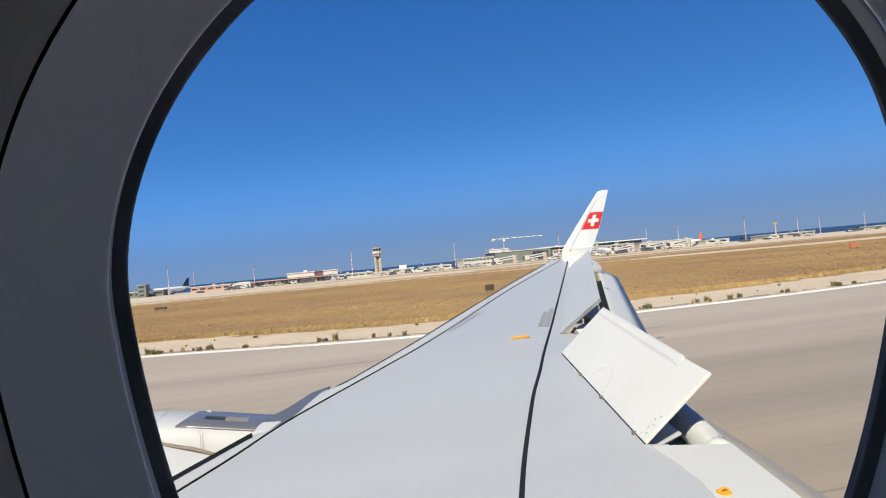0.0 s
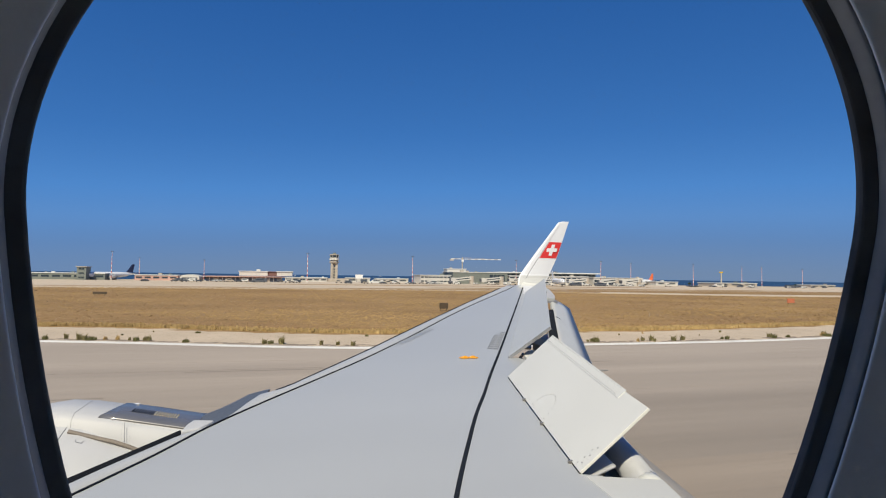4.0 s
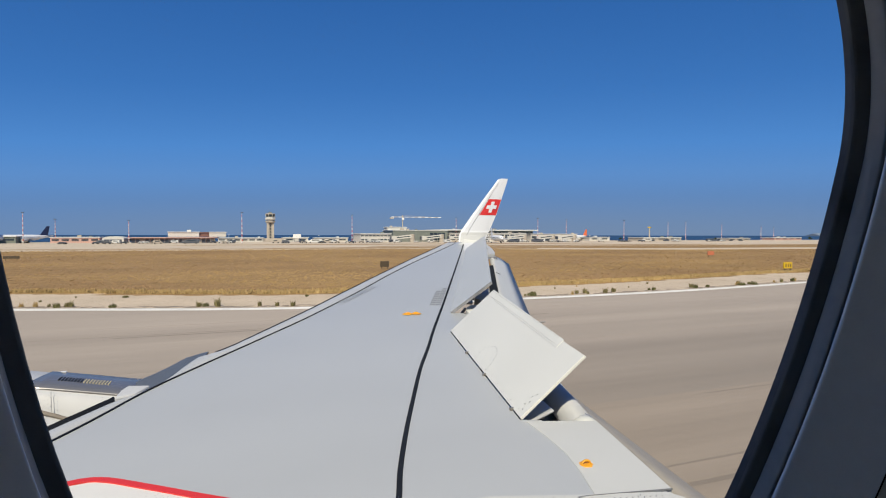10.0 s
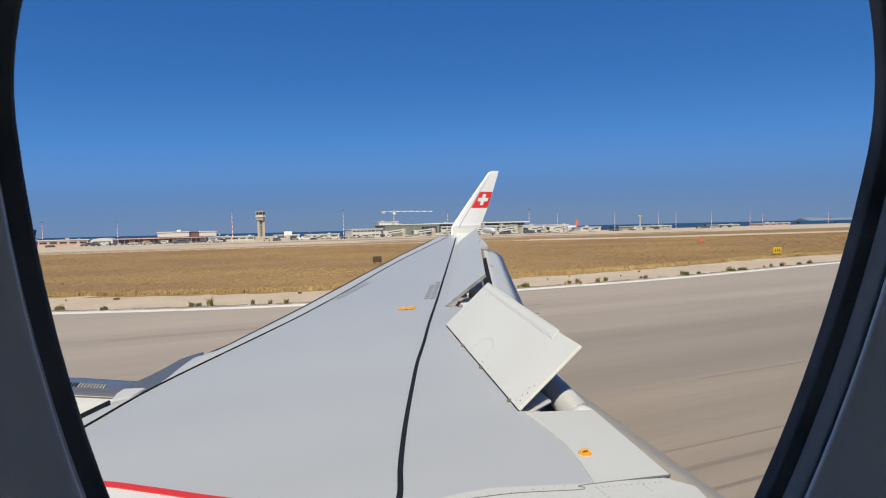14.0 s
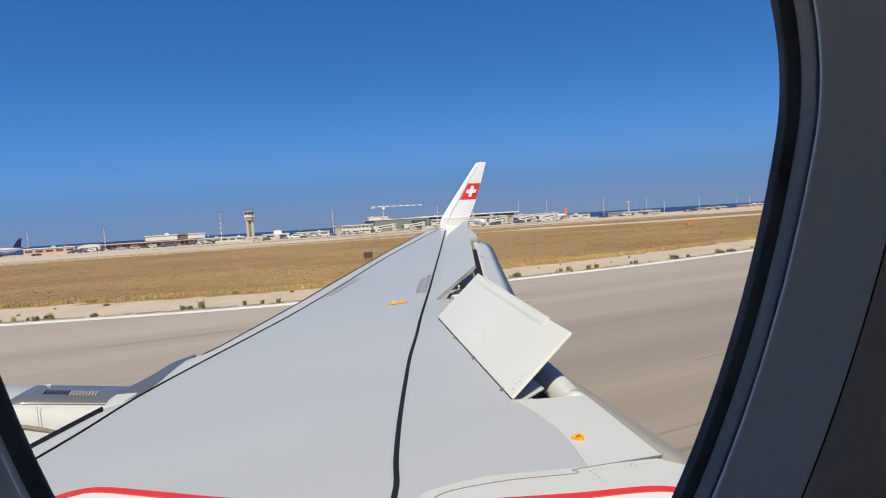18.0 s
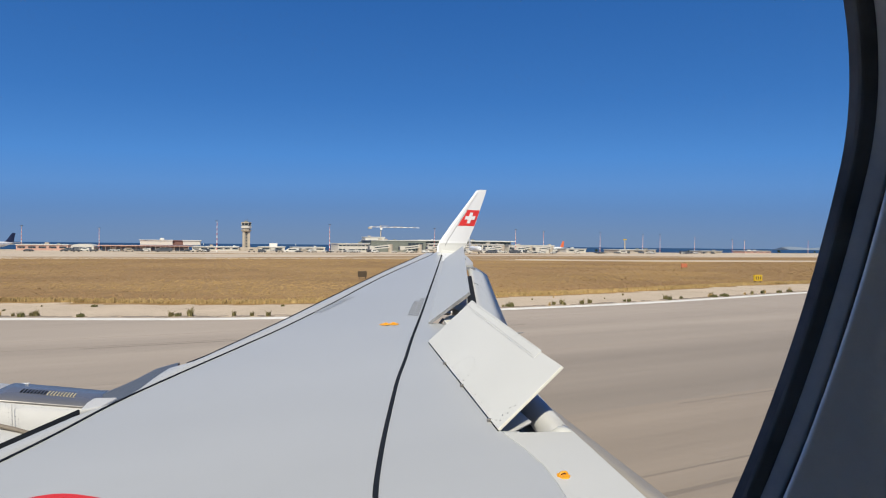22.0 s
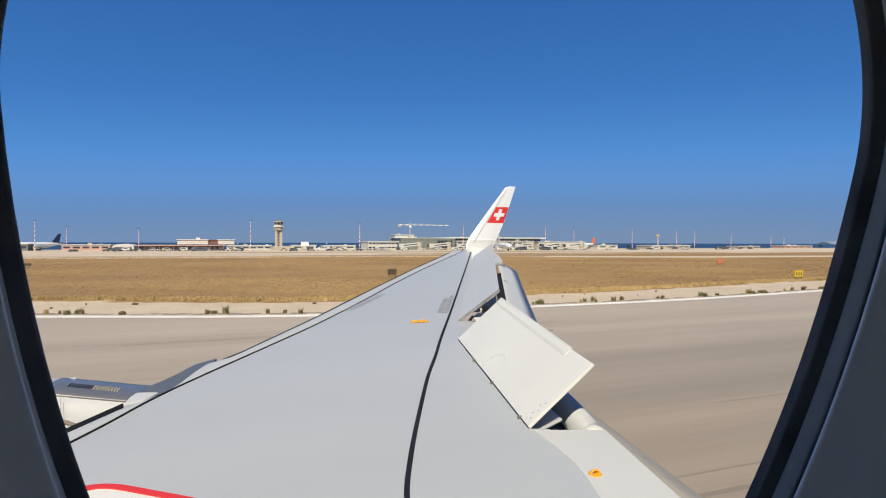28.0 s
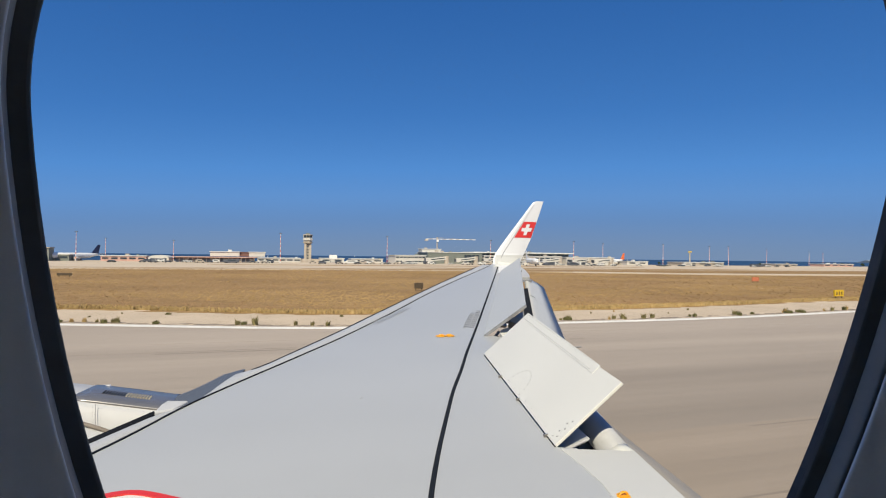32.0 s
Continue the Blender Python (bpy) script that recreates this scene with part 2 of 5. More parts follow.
M_RUST = mat("rust_red_and_shaded_front", (0.17, 0.085, 0.07), 0.7, var=0.1, scale=0.2)
M_PINK = mat("faded_pink_wall", (0.52, 0.33, 0.28), 0.8, var=0.08, scale=0.2)
M_GLASSD = mat("dark_window_glass", (0.03, 0.045, 0.06), 0.12, var=0.1)
M_STONE = mat("tower_concrete", (0.42, 0.37, 0.31), 0.8, var=0.1, scale=0.5)
M_MRED = mat("mast_red", (0.52, 0.13, 0.10), 0.6, var=0.06)
M_MWHITE = mat("mast_white", (0.75, 0.74, 0.72), 0.6, var=0.06)
M_CAR = mat("vehicle_paint", (0.6, 0.6, 0.58), 0.35, var=0.05)
M_CARD = mat("vehicle_dark_paint", (0.08, 0.09, 0.11), 0.35, var=0.05)
M_TYRE = mat("tyre_black", (0.02, 0.02, 0.02), 0.8, var=0.1)
M_DEPOSIT = mat("rubber_deposit", (0.285, 0.236, 0.191), 0.9, var=0.1, scale=0.3, fine=3, stretch=(0.05, 2, 1))
M_SIGNY = mat("yellow_sign_face", (0.62, 0.40, 0.02), 0.5, var=0.05)
M_STRAW = mat("sunlit_louvre_edge", (0.5, 0.42, 0.24), 0.5, var=0.1)
M_SIGNB = mat("dark_sign_back", (0.07, 0.05, 0.03), 0.7, var=0.1)
M_TREE = mat("far_shrub_leaves", (0.05, 0.07, 0.03), 1.0, var=0.2, scale=0.5, island=0.3, spec=0.1)
M_HILL = mat("hazy_far_hill", (0.16, 0.21, 0.28), 1.0, var=0.1, scale=0.01)
M_TRUNK = mat("bark", (0.12, 0.09, 0.06), 0.9, var=0.2, scale=5)
M_TAIL = mat("orange_tail_paint", (0.70, 0.15, 0.05), 0.4, var=0.05)
M_NAVY = mat("navy_tail_paint", (0.02, 0.03, 0.08), 0.4, var=0.05)


def pane_material():
    m = bpy.data.materials.new("clear_acrylic_pane")
    m.use_nodes = True
    n, l = m.node_tree.nodes, m.node_tree.links
    n.remove(n["Principled BSDF"])
    tr, gl, mx, fr = n.new("ShaderNodeBsdfTransparent"), n.new("ShaderNodeBsdfGlossy"), n.new("ShaderNodeMixShader"), n.new("ShaderNodeFresnel")
    tr.inputs["Color"].default_value = (0.97, 0.98, 0.99, 1)
    gl.inputs["Roughness"].default_value = 0.05
    fr.inputs["IOR"].default_value = 1.07
    l.new(fr.outputs["Fac"], mx.inputs["Fac"])
    l.new(tr.outputs["BSDF"], mx.inputs[1])
    l.new(gl.outputs["BSDF"], mx.inputs[2])
    l.new(mx.outputs["Shader"], n["Material Output"].inputs["Surface"])
    return m


M_PANE = pane_material()



# ---------------------------------------------------------------- mesh helpers
def part(name, bm, material, parent=None, label="", smooth=False, bevel=0.0):
    """Links a bmesh as ONE mesh object, under parent if given."""
    me = bpy.data.meshes.new(name)
    bmesh.ops.recalc_face_normals(bm, faces=bm.faces)
    bm.to_mesh(me)
    bm.free()
    for m in (material if isinstance(material, (list, tuple)) else (material,)):
        me.materials.append(m)
    ob = new(name, me)
    if smooth:
        for p in me.polygons:
            p.use_smooth = True
    if bevel:
        md = ob.modifiers.new("bevel", "BEVEL")
        md.width, md.segments, md.limit_method, md.angle_limit = bevel, 2, "ANGLE", radians(40)
    if parent:
        ob.parent = parent
    return tagged(ob, label=label) if label else ob


def thing(name, label, category, group="", kind="", loc=(0, 0, 0), rz=0.0):
    ob = new(name)
    ob.matrix_basis = pose(*loc, 0, 0, rz)
    return tagged(ob, label, category, group, kind)


def box(bm, x0, x1, y0, y1, z0, z1, mi=0):
    v = [bm.verts.new(p) for p in ((x0, y0, z0), (x1, y0, z0), (x1, y1, z0), (x0, y1, z0), (x0, y0, z1), (x1, y0, z1), (x1, y1, z1), (x0, y1, z1))]
    for f in ((0, 3, 2, 1), (4, 5, 6, 7), (0, 1, 5, 4), (1, 2, 6, 5), (2, 3, 7, 6), (3, 0, 4, 7)):
        bm.faces.new([v[i] for i in f]).material_index = mi
    return v


def boxed(*a):
    bm = bmesh.new()
    box(bm, *a)
    return bm


def loft(bm, rings, close=True, caps=True, mi=0):
    """Skins lists of points of equal length."""
    vs = [[bm.verts.new(p) for p in r] for r in rings]
    k = len(vs[0])
    for a, b in zip(vs, vs[1:]):
        for i in range(k if close else k - 1):
            j = (i + 1) % k
            bm.faces.new((a[i], a[j], b[j], b[i])).material_index = mi
    if caps and close:
        bm.faces.new(vs[0][::-1]).material_index = mi
        bm.faces.new(vs[-1]).material_index = mi
    return vs


def tube(bm, p0, p1, r0, r1=None, seg=10, caps=True, mi=0):
    p0, p1 = Vector(p0), Vector(p1)
    q = (p1 - p0).to_track_quat("Z", "Y")
    rings = []
    for p, r in ((p0, r0), (p1, r0 if r1 is None else r1)):
        rings.append([p + q @ Vector((r * math.cos(2 * math.pi * i / seg), r * math.sin(2 * math.pi * i / seg), 0)) for i in range(seg)])
    loft(bm, rings, True, caps, mi)


def tubed(*a, **k):
    bm = bmesh.new()
    tube(bm, *a, **k)
    return bm


def slab(pts, thick, up=None):
    """A plate: a planar outline given a thickness along its normal (down)."""
    bm = bmesh.new()
    p = [Vector(q) for q in pts]
    n = up or (p[1] - p[0]).cross(p[2] - p[0]).normalized()
    if n.z < 0:
        n = -n
    loft(bm, [[q - n * thick for q in p], p])
    return bm


def lerp_table(tab, s):
    for (a, va), (b, vb) in zip(tab, tab[1:]):
        if s <= b:
            return va + (vb - va) * (s - a) / (b - a)
    return tab[-1][1]


def spot(bearing, dist):
    """Ground place at a bearing (degrees, clockwise from straight abeam) and distance from the eye."""
    return dist * math.sin(radians(bearing)), dist * math.cos(radians(bearing))


# ---------------------------------------------------------------- ground
def sheet(name, x0, x1, y0, y1, z, m, label, cat, kind="structure", th=0.05):
    return tagged(part(name, boxed(x0, x1, y0, y1, z - th, z), m), label, cat, kind=kind)


LOW = -2.0  # the apron lies a little lower than the runway


def ground_z(y):
    return 0.0 if y < 150 else LOW * min(1.0, (y - 150) / 110)


bm = bmesh.new()
prof = [(y, ground_z(y) - (0.05 if y > 200 else 0)) for y in (-900, 150, 200, 260, 470)] + [(474, -4.0), (478, -7.0)]
loft(bm, [[(x, y, z) for y, z in prof] + [(x, 478, -9), (x, -900, -9)] for x in (-4800, 4800)])
tagged(part("ground", bm, M_GRASS), "dry tan airfield grass with greenish patches", "ground", kind="structure")
sheet("sea", -4800, 4800, 474, 4800, -5.5, M_SEA, "deep blue sea reaching the horizon", "sea", th=0.2)


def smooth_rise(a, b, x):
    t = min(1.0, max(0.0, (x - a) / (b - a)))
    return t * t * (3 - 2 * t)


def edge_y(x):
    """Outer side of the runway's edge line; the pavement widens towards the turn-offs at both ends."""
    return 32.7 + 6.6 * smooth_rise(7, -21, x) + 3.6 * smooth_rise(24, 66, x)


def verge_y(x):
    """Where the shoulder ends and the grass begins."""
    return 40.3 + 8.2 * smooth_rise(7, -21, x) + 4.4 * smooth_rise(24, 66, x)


STATIONS = [-1500, -600, -200] + list(range(-60, 121, 3)) + [200, 600, 1500]


def band(name, lo, hi, z, m, label, cat, th=0.05, kind="structure"):
    """A sheet along the runway between two lines y = lo(x) and y = hi(x)."""
    bm = bmesh.new()
    loft(bm, [[(x, lo(x), z - th), (x, hi(x), z - th), (x, hi(x), z), (x, lo(x), z)] for x in STATIONS])
    return tagged(part(name, bm, m), label, cat, kind=kind)


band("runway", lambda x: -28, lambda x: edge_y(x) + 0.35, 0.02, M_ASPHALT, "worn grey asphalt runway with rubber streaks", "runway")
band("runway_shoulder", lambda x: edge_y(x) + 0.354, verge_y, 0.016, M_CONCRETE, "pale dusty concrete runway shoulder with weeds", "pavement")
M_LANE = mat("older_asphalt_lane", (0.208, 0.174, 0.144), 0.9, var=0.085, scale=0.14, fine=2.0, stretch=(0.06, 0.8, 1), second=(0.182, 0.152, 0.126))
rolled_streaks(M_LANE)
M_JOINT = mat("dark_paving_joint", (0.262, 0.220, 0.180), 0.9, var=0.15, scale=0.4, fine=4)
for lo, hi in ((-9.0, -1.6), (1.4, 9.6)):
    band("asphalt_lane", lambda x, lo=lo: lo + 0.05 * math.sin(x * 0.13), lambda x, hi=hi: hi + 0.12 * math.sin(x * 0.21) + 0.05 * math.sin(x * 0.9), 0.0212, M_LANE, "older darker asphalt lane along the runway", "pavement", th=0.004)
for y in (19.1, 28.4):
    band("paving_joint", lambda x, y=y: y + 0.03 * math.sin(x * 0.31 + y), lambda x, y=y: y + 0.045 + 0.05 * math.sin(x * 0.31 + y), 0.0216, M_JOINT, "sealed dark joint between paving lanes", "joint", th=0.004)
TAXI_LOW = ((-700, 172), (-60, 168), (10, 165), (40, 158), (80, 138), (120, 122), (300, 100), (1500, 95))
TAXI_UP = ((-700, 196), (-60, 192), (10, 190), (40, 180), (80, 156), (120, 138), (300, 116), (1500, 112))
bm = bmesh.new()
rings = []
for x in list(range(-700, -60, 40)) + list(range(-60, 140, 6)) + list(range(140, 1500, 80)):
    a, b = lerp_table(TAXI_LOW, x), lerp_table(TAXI_UP, x)
    rings.append([(x, a, ground_z(a) + 0.03), (x, b, ground_z(b) + 0.03), (x, b, ground_z(b) - 0.1), (x, a, ground_z(a) - 0.1)])
loft(bm, rings)
tagged(part("taxiway", bm, M_APRON), "pale concrete taxiway bending away towards the apron", "taxiway", kind="structure")
bm = bmesh.new()
loft(bm, [[(x, y, ground_z(y) + 0.02) for y in (200, 260, 469)] + [(x, y, ground_z(y) - 0.2) for y in (469, 260, 200)] for x in (-900, 1200)])
tagged(part("apron", bm, M_APRON), "wide sunlit concrete apron before the terminal", "apron", kind="structure")


# ---------------------------------------------------------------- the airliner
plane = thing("airliner", "white and grey airliner with a swept wing, standing on the runway", "airplane")


def wing_z(y):
    return EYE - 1.42 + 0.055 * y + 0.0018 * y * y


LEAD = ((-0.2, -3.4), (2.8, -1.76), (3.815, -1.18), (4.27, -0.885), (4.496, -0.652), (4.663, -0.571), (5.033, -0.474), (5.29, -0.385), (5.387, -0.30), (5.44, -0.175), (5.76, 0.012), (6.167, 0.262), (7.14, 0.855), (7.849, 1.262), (9.193, 2.062), (11.4, 3.428), (12.65, 4.255), (14.0, 5.153), (14.7, 5.62))
SLATLINE = ((-0.2, -3.24), (2.8, -1.57), (3.6, -1.11), (3.97, -0.905), (4.44, -0.67), (4.95, -0.351), (5.83, 0.239), (6.62, 0.76), (8.0, 1.60), (9.5, 2.48), (10.676, 3.212), (11.843, 3.984), (14.7, 5.95))


def wing_le(y):
    """Front edge of the slat."""
    return lerp_table(LEAD, y)


def slat_line(y):
    """Rear edge of the slat."""
    return lerp_table(SLATLINE, y)


HINGE = ((-0.4, 1.6), (2.17, 1.72), (3.08, 1.85), (3.13, 1.715), (5.45, 2.12), (5.5, 2.43), (6.10, 2.70), (6.30, 2.60), (6.34, 2.474), (13.34, 5.67), (14.75, 6.33))


def wing_rear(y):
    return lerp_table(HINGE, y)


def on_wing(x, y, dz=0.0):
    return Vector((x, y, wing_z(y) + dz))


def spans(a, b, n):
    return [a + (b - a) * i / n for i in range(n + 1)]


def wing_skin():
    bm = bmesh.new()
    rings = []
    for y in sorted(spans(-0.2, 14.75, 40) + [3.08, 3.13, 5.45, 5.5, 6.1, 6.3, 6.34]):
        a, b, z = slat_line(y), wing_rear(y), wing_z(y)
        t = 0.42 - 0.022 * y
        top = [(a + (b - a) * s, y, z - 0.02 * (1 - s) ** 6) for s in (0, 0.04, 0.1, 0.2, 0.4, 0.6, 0.8, 1.0)]
        low = [(b, y, z - 0.10), (a + (b - a) * 0.5, y, z - t), (a, y, z - 0.16)]
        rings.append(top + low)
    loft(bm, rings)
    return part("wing_skin", bm, M_WING, plane, "smooth blue-grey upper wing skin", smooth=False)


def slat():
    bm = bmesh.new()
    rings = []
    for y in spans(-0.2, 14.7, 90):
        a, c, z = wing_le(y), slat_line(y) + 0.004, wing_z(y)
        w = c - a
        rings.append([(c, y, z - 0.022), (a + 0.5 * w, y, z - 0.020), (a + 0.22 * w, y, z - 0.022), (a + 0.07 * w, y, z - 0.028), (a, y, z - 0.04), (a + 0.005, y, z - 0.10), (a + 0.06, y, z - 0.2), (c, y, z - 0.2)])
    loft(bm, rings)
    return part("slat", bm, M_SLAT, plane, "grey leading edge slat", smooth=True)


def ribbon(name, line, w, m, label, lift=0.004, parent=None, steps=8):
    """A thin raised strip on the wing along a line of (x, y)."""
    bm = bmesh.new()
    pts = []
    for i in range(len(line) - 1):
        p0, p1, p2, p3 = (Vector(line[max(0, min(len(line) - 1, i + k))]) for k in (-1, 0, 1, 2))
        for s in range(steps):
            t = s / steps
            pts.append(0.5 * ((2 * p1) + (p2 - p0) * t + (2 * p0 - 5 * p1 + 4 * p2 - p3) * t * t + (3 * p1 - p0 - 3 * p2 + p3) * t ** 3))
    pts.append(Vector(line[-1]))
    rings = []
    for i, p in enumerate(pts):
        d = (pts[min(i + 1, len(pts) - 1)] - pts[max(i - 1, 0)]).normalized()
        n = Vector((d.y, -d.x)) * w / 2
        a, b = p + n, p - n
        rings.append([on_wing(a.x, a.y, lift), on_wing(b.x, b.y, lift), on_wing(b.x, b.y, lift - 0.008), on_wing(a.x, a.y, lift - 0.008)])
    loft(bm, rings)
    return part(name, bm, m, parent or plane, label)


skin = wing_skin()
slat()
ribbon("slat_seal", [(slat_line(y) + 0.005, y) for y in (1.5, 2.8, 3.6, 3.97, 4.44, 4.95, 5.83, 6.62, 8.0, 9.5, 10.676, 11.843, 14.5)], 0.016, M_SEAL, "dark line behind the slat", -0.012, skin)
# thin dark strip along the front of the slat
bm = bmesh.new()
loft(bm, [[(wing_le(y) - 0.004 + dx, y, wing_z(y) + dz) for dx, dz in ((0.02, -0.030), (-0.012 - 0.002 * y, -0.034), (-0.012 - 0.002 * y, -0.10), (0.02, -0.10))] for y in spans(5.42, 14.2, 40)])
part("edge_dark_strip", bm, M_SEAL, plane, "thin dark strip under the leading edge")
SEAL = [(0.58, 2.1), (0.639, 2.33), (0.70, 2.48), (0.78, 2.735), (0.955, 3.205), (1.218, 3.858), (1.43, 4.366), (1.692, 4.935), (1.992, 5.614), (2.616, 6.966), (3.60, 9.116), (6.1, 14.55)]
ribbon("rear_spar_seal", SEAL, 0.030, M_SEAL, "black sealant line along the rear spar", parent=skin)

# red boundary line and white wing root
RED = [(-1.0, 2.96), (-0.86, 3.06), (-0.684, 3.076), (-0.433, 2.922), (-0.152, 2.73), (0.21, 2.501), (0.633, 2.287), (1.066, 2.121), (1.413, 1.998), (1.799, 1.873), (1.95, 1.70)]
ribbon("red_line", RED, 0.042, M_RED, "red boundary line at the wing root", 0.012, skin)


def root_panel():
    bm = bmesh.new()
    rings = []
    for (x, y) in RED:
        y = y - 0.01
        rings.append([on_wing(x, y + 0.0, 0.006), on_wing(x, y - 0.8, 0.006), on_wing(x, 0.3, 0.006), on_wing(x, 0.3, -0.004), on_wing(x, y, -0.004)])
    loft(bm, rings)
    part("root_panel", bm, M_ROOT, skin, "white painted wing root")


root_panel()
ribbon("red_stripe", [(-0.82, 2.66), (-0.6, 2.64), (-0.3, 2.48), (0.05, 2.24), (0.3, 2.08)], 0.07, M_RED, "broad red walkway stripe", 0.012, skin)
part("arrow_mark", slab([on_wing(0.08, 2.42, 0.014), on_wing(0.16, 2.23, 0.014), on_wing(0.03, 2.28, 0.014)], 0.006), M_RED, skin, "red arrow head")
RIVET = bpy.data.meshes.new("fastener")
b = bmesh.new()
tube(b, (0, 0, 0), (0, 0, 0.003), 1.0, 0.8, seg=6)
b.to_mesh(RIVET)
b.free()
RIVET.materials.append(M_TEXT)


def rivets(parent, o, u, v, n, r=0.006):
    """A row of fastener heads from o along u, n of them, raised along v."""
    q = v.to_track_quat("Z", "Y").to_matrix().to_4x4()
    for i in range(n):
        ob = new("fastener", RIVET)
        ob.matrix_basis = Matrix.Translation(o + u * (i / max(1, n - 1))) @ q @ Matrix.Diagonal((r, r, 1, 1))
        ob.parent = parent


# pale fairing panel by the root
part("fairing_panel", slab([on_wing(*p, 0.008) for p in ((0.70, 2.27), (0.80, 2.34), (0.95, 2.345), (1.12, 2.335), (1.56, 2.205), (1.98, 2.10), (2.06, 1.98), (2.0, 1.80), (1.4, 2.03), (1.05, 2.15))], 0.01), M_FLUSH, skin, "pale fairing panel at the wing root")
ribbon("panel_joint", [(0.78, 2.25), (0.90, 2.29), (1.2, 2.25), (1.5, 2.165), (1.545, 2.17), (1.56, 2.19), (2.03, 2.11)], 0.0035, M_TEXT, "dark panel joint", 0.011, skin)
for i in range(12):
    rivets(skin, on_wing(1.60 + 0.03 * i, 2.15 - 0.007 * i, 0.008), Vector((0, 0, 0)), Vector((0, 0, 1)), 1, 0.0028)
    rivets(skin, on_wing(0.86 + 0.055 * i, 2.31 - 0.008 * i, 0.008), Vector((0, 0, 0)), Vector((0, 0, 1)), 1, 0.0025)
for i in range(5):
    for x in (1.60, 1.83):
        rivets(skin, on_wing(x, 2.14 - 0.028 * i, 0.008), Vector((0, 0, 0)), Vector((0, 0, 1)), 1, 0.0028)


for line in ([(0.62, 4.30), (0.66, 4.34)], [(1.30, 2.98), (1.33, 3.03)]):
    ribbon("scuff", line, 0.003, M_SCUFF, "faint scuff on the wing paint", 0.0012, skin, steps=3)
# inner flush spoiler, outer raised spoilers
inner = part("spoiler", slab([on_wing(1.735, 3.09, 0.006), on_wing(2.20, 2.965, 0.0), on_wing(2.04, 2.12, 0.0), on_wing(1.62, 2.19, 0.006), on_wing(1.69, 2.42, 0.006), on_wing(1.735, 2.62, 0.006), on_wing(1.745, 2.86, 0.006)], 0.03), M_FLUSH, plane, "pale flush inner spoiler panel", bevel=0.004)


def raised_spoiler(h0, h1, chord0, chord1, angle, label, cut=None, paint=M_PANEL):
    """A plate hinged along h0-h1 and raised by angle; cut: length of the inner stretch of its trailing edge."""
    hd = (h1 - h0).normalized()
    aft = hd.cross(Vector((0, 0, 1))).normalized()
    if aft.x < 0:
        aft = -aft
    up = aft.cross(hd)
    if up.z < 0:
        up = -up
    d = aft * math.cos(radians(angle)) + up * math.sin(radians(angle))
    a, b = h0 + d * chord0, h1 + d * chord1
    pts = [h0, a, b - hd * cut, b, h1] if cut else [h0, a, b, h1]
    ob = part("spoiler", slab(pts, 0.022), paint, plane, label, bevel=0.004)
    if paint is M_SPOIL:
        # dark strip paints the shaded end of the spoiler
        q = h1 + hd * 0.006 - up * 0.0
        part("edge_shade", slab([q, q + hd * 0.02, q + hd * 0.02 + d * chord1, q + d * chord1], 0.035), M_DARK, ob, "dark strip painting the shade at the spoiler's edge")
    return ob, hd, d, hd.cross(d) if hd.cross(d).z > 0 else -hd.cross(d), a, b


H0, H1 = on_wing(2.123, 5.448, 0.012), on_wing(1.715, 3.127, 0.012)
sp, hd, sd, sn, sa, sb = raised_spoiler(H0, H1, 0.655, 0.60, 43, "pale raised spoiler panel with rivet rows", 0.36)
# doubler strip, rivet rows and bracket outline on the raised spoiler
strip = slab([H0 + sd * 0.56 + hd * 0.02 + sn * 0.003, H0 + sd * 0.652 + hd * 0.02 + sn * 0.003, H1 + sd * 0.612 - hd * 0.36 + sn * 0.003, H1 + sd * 0.53 - hd * 0.36 + sn * 0.003], 0.004)
part("edge_strip", strip, M_PANEL, sp)
rivets(sp, H0 + sd * 0.575 + hd * 0.06 + sn * 0.003, hd * 1.86 - sd * 0.03, sn, 34, 0.0055)
rivets(sp, H0 + sd * 0.635 + hd * 0.06 + sn * 0.003, hd * 1.86 - sd * 0.03, sn, 34, 0.0045)
rivets(sp, H0 + sd * 0.03 + hd * 0.06, hd * 2.2, sn, 14, 0.004)
for k in range(12):
    ang = math.pi * k / 11
    rivets(sp, H0 + hd * (1.22 + 0.19 * math.cos(ang)) + sd * (0.03 + 0.19 * math.sin(ang)), Vector((0, 0, 0)), sn, 1, 0.006)
for k in range(5):
    rivets(sp, H1 - hd * (0.06 + 0.03 * (k % 2)) + sd * (0.05 + 0.035 * k), Vector((0, 0, 0)), sn, 1, 0.006)
for s in (0.35, 0.62, 0.93):
    p = H0.lerp(H1, s)
    part("hinge", boxed(p.x - 0.022, p.x + 0.03, p.y - 0.008, p.y + 0.008, p.z - 0.03, p.z + 0.008), M_METAL, sp)
O0, O1 = on_wing(5.55, 13.1, 0.012), on_wing(2.468, 6.332, 0.012)
mid = O0.lerp(O1, 0.42)
raised_spoiler(mid, O1, 0.62, 0.645, 38, "grey raised outer spoiler panel", paint=M_SPOIL)
outer, *_ = raised_spoiler(O0, mid - (mid - O0).normalized() * 0.02, 0.60, 0.62, 36, "grey raised outermost spoiler panel", paint=M_SPOIL)


part("fairing_tip", tubed((3.40, 6.50, wing_z(6.5) - 0.24), (3.86, 6.33, wing_z(6.3) - 0.19), 0.035, 0.006, seg=8), M_DARK, plane, "dark tip of a flap track fairing")
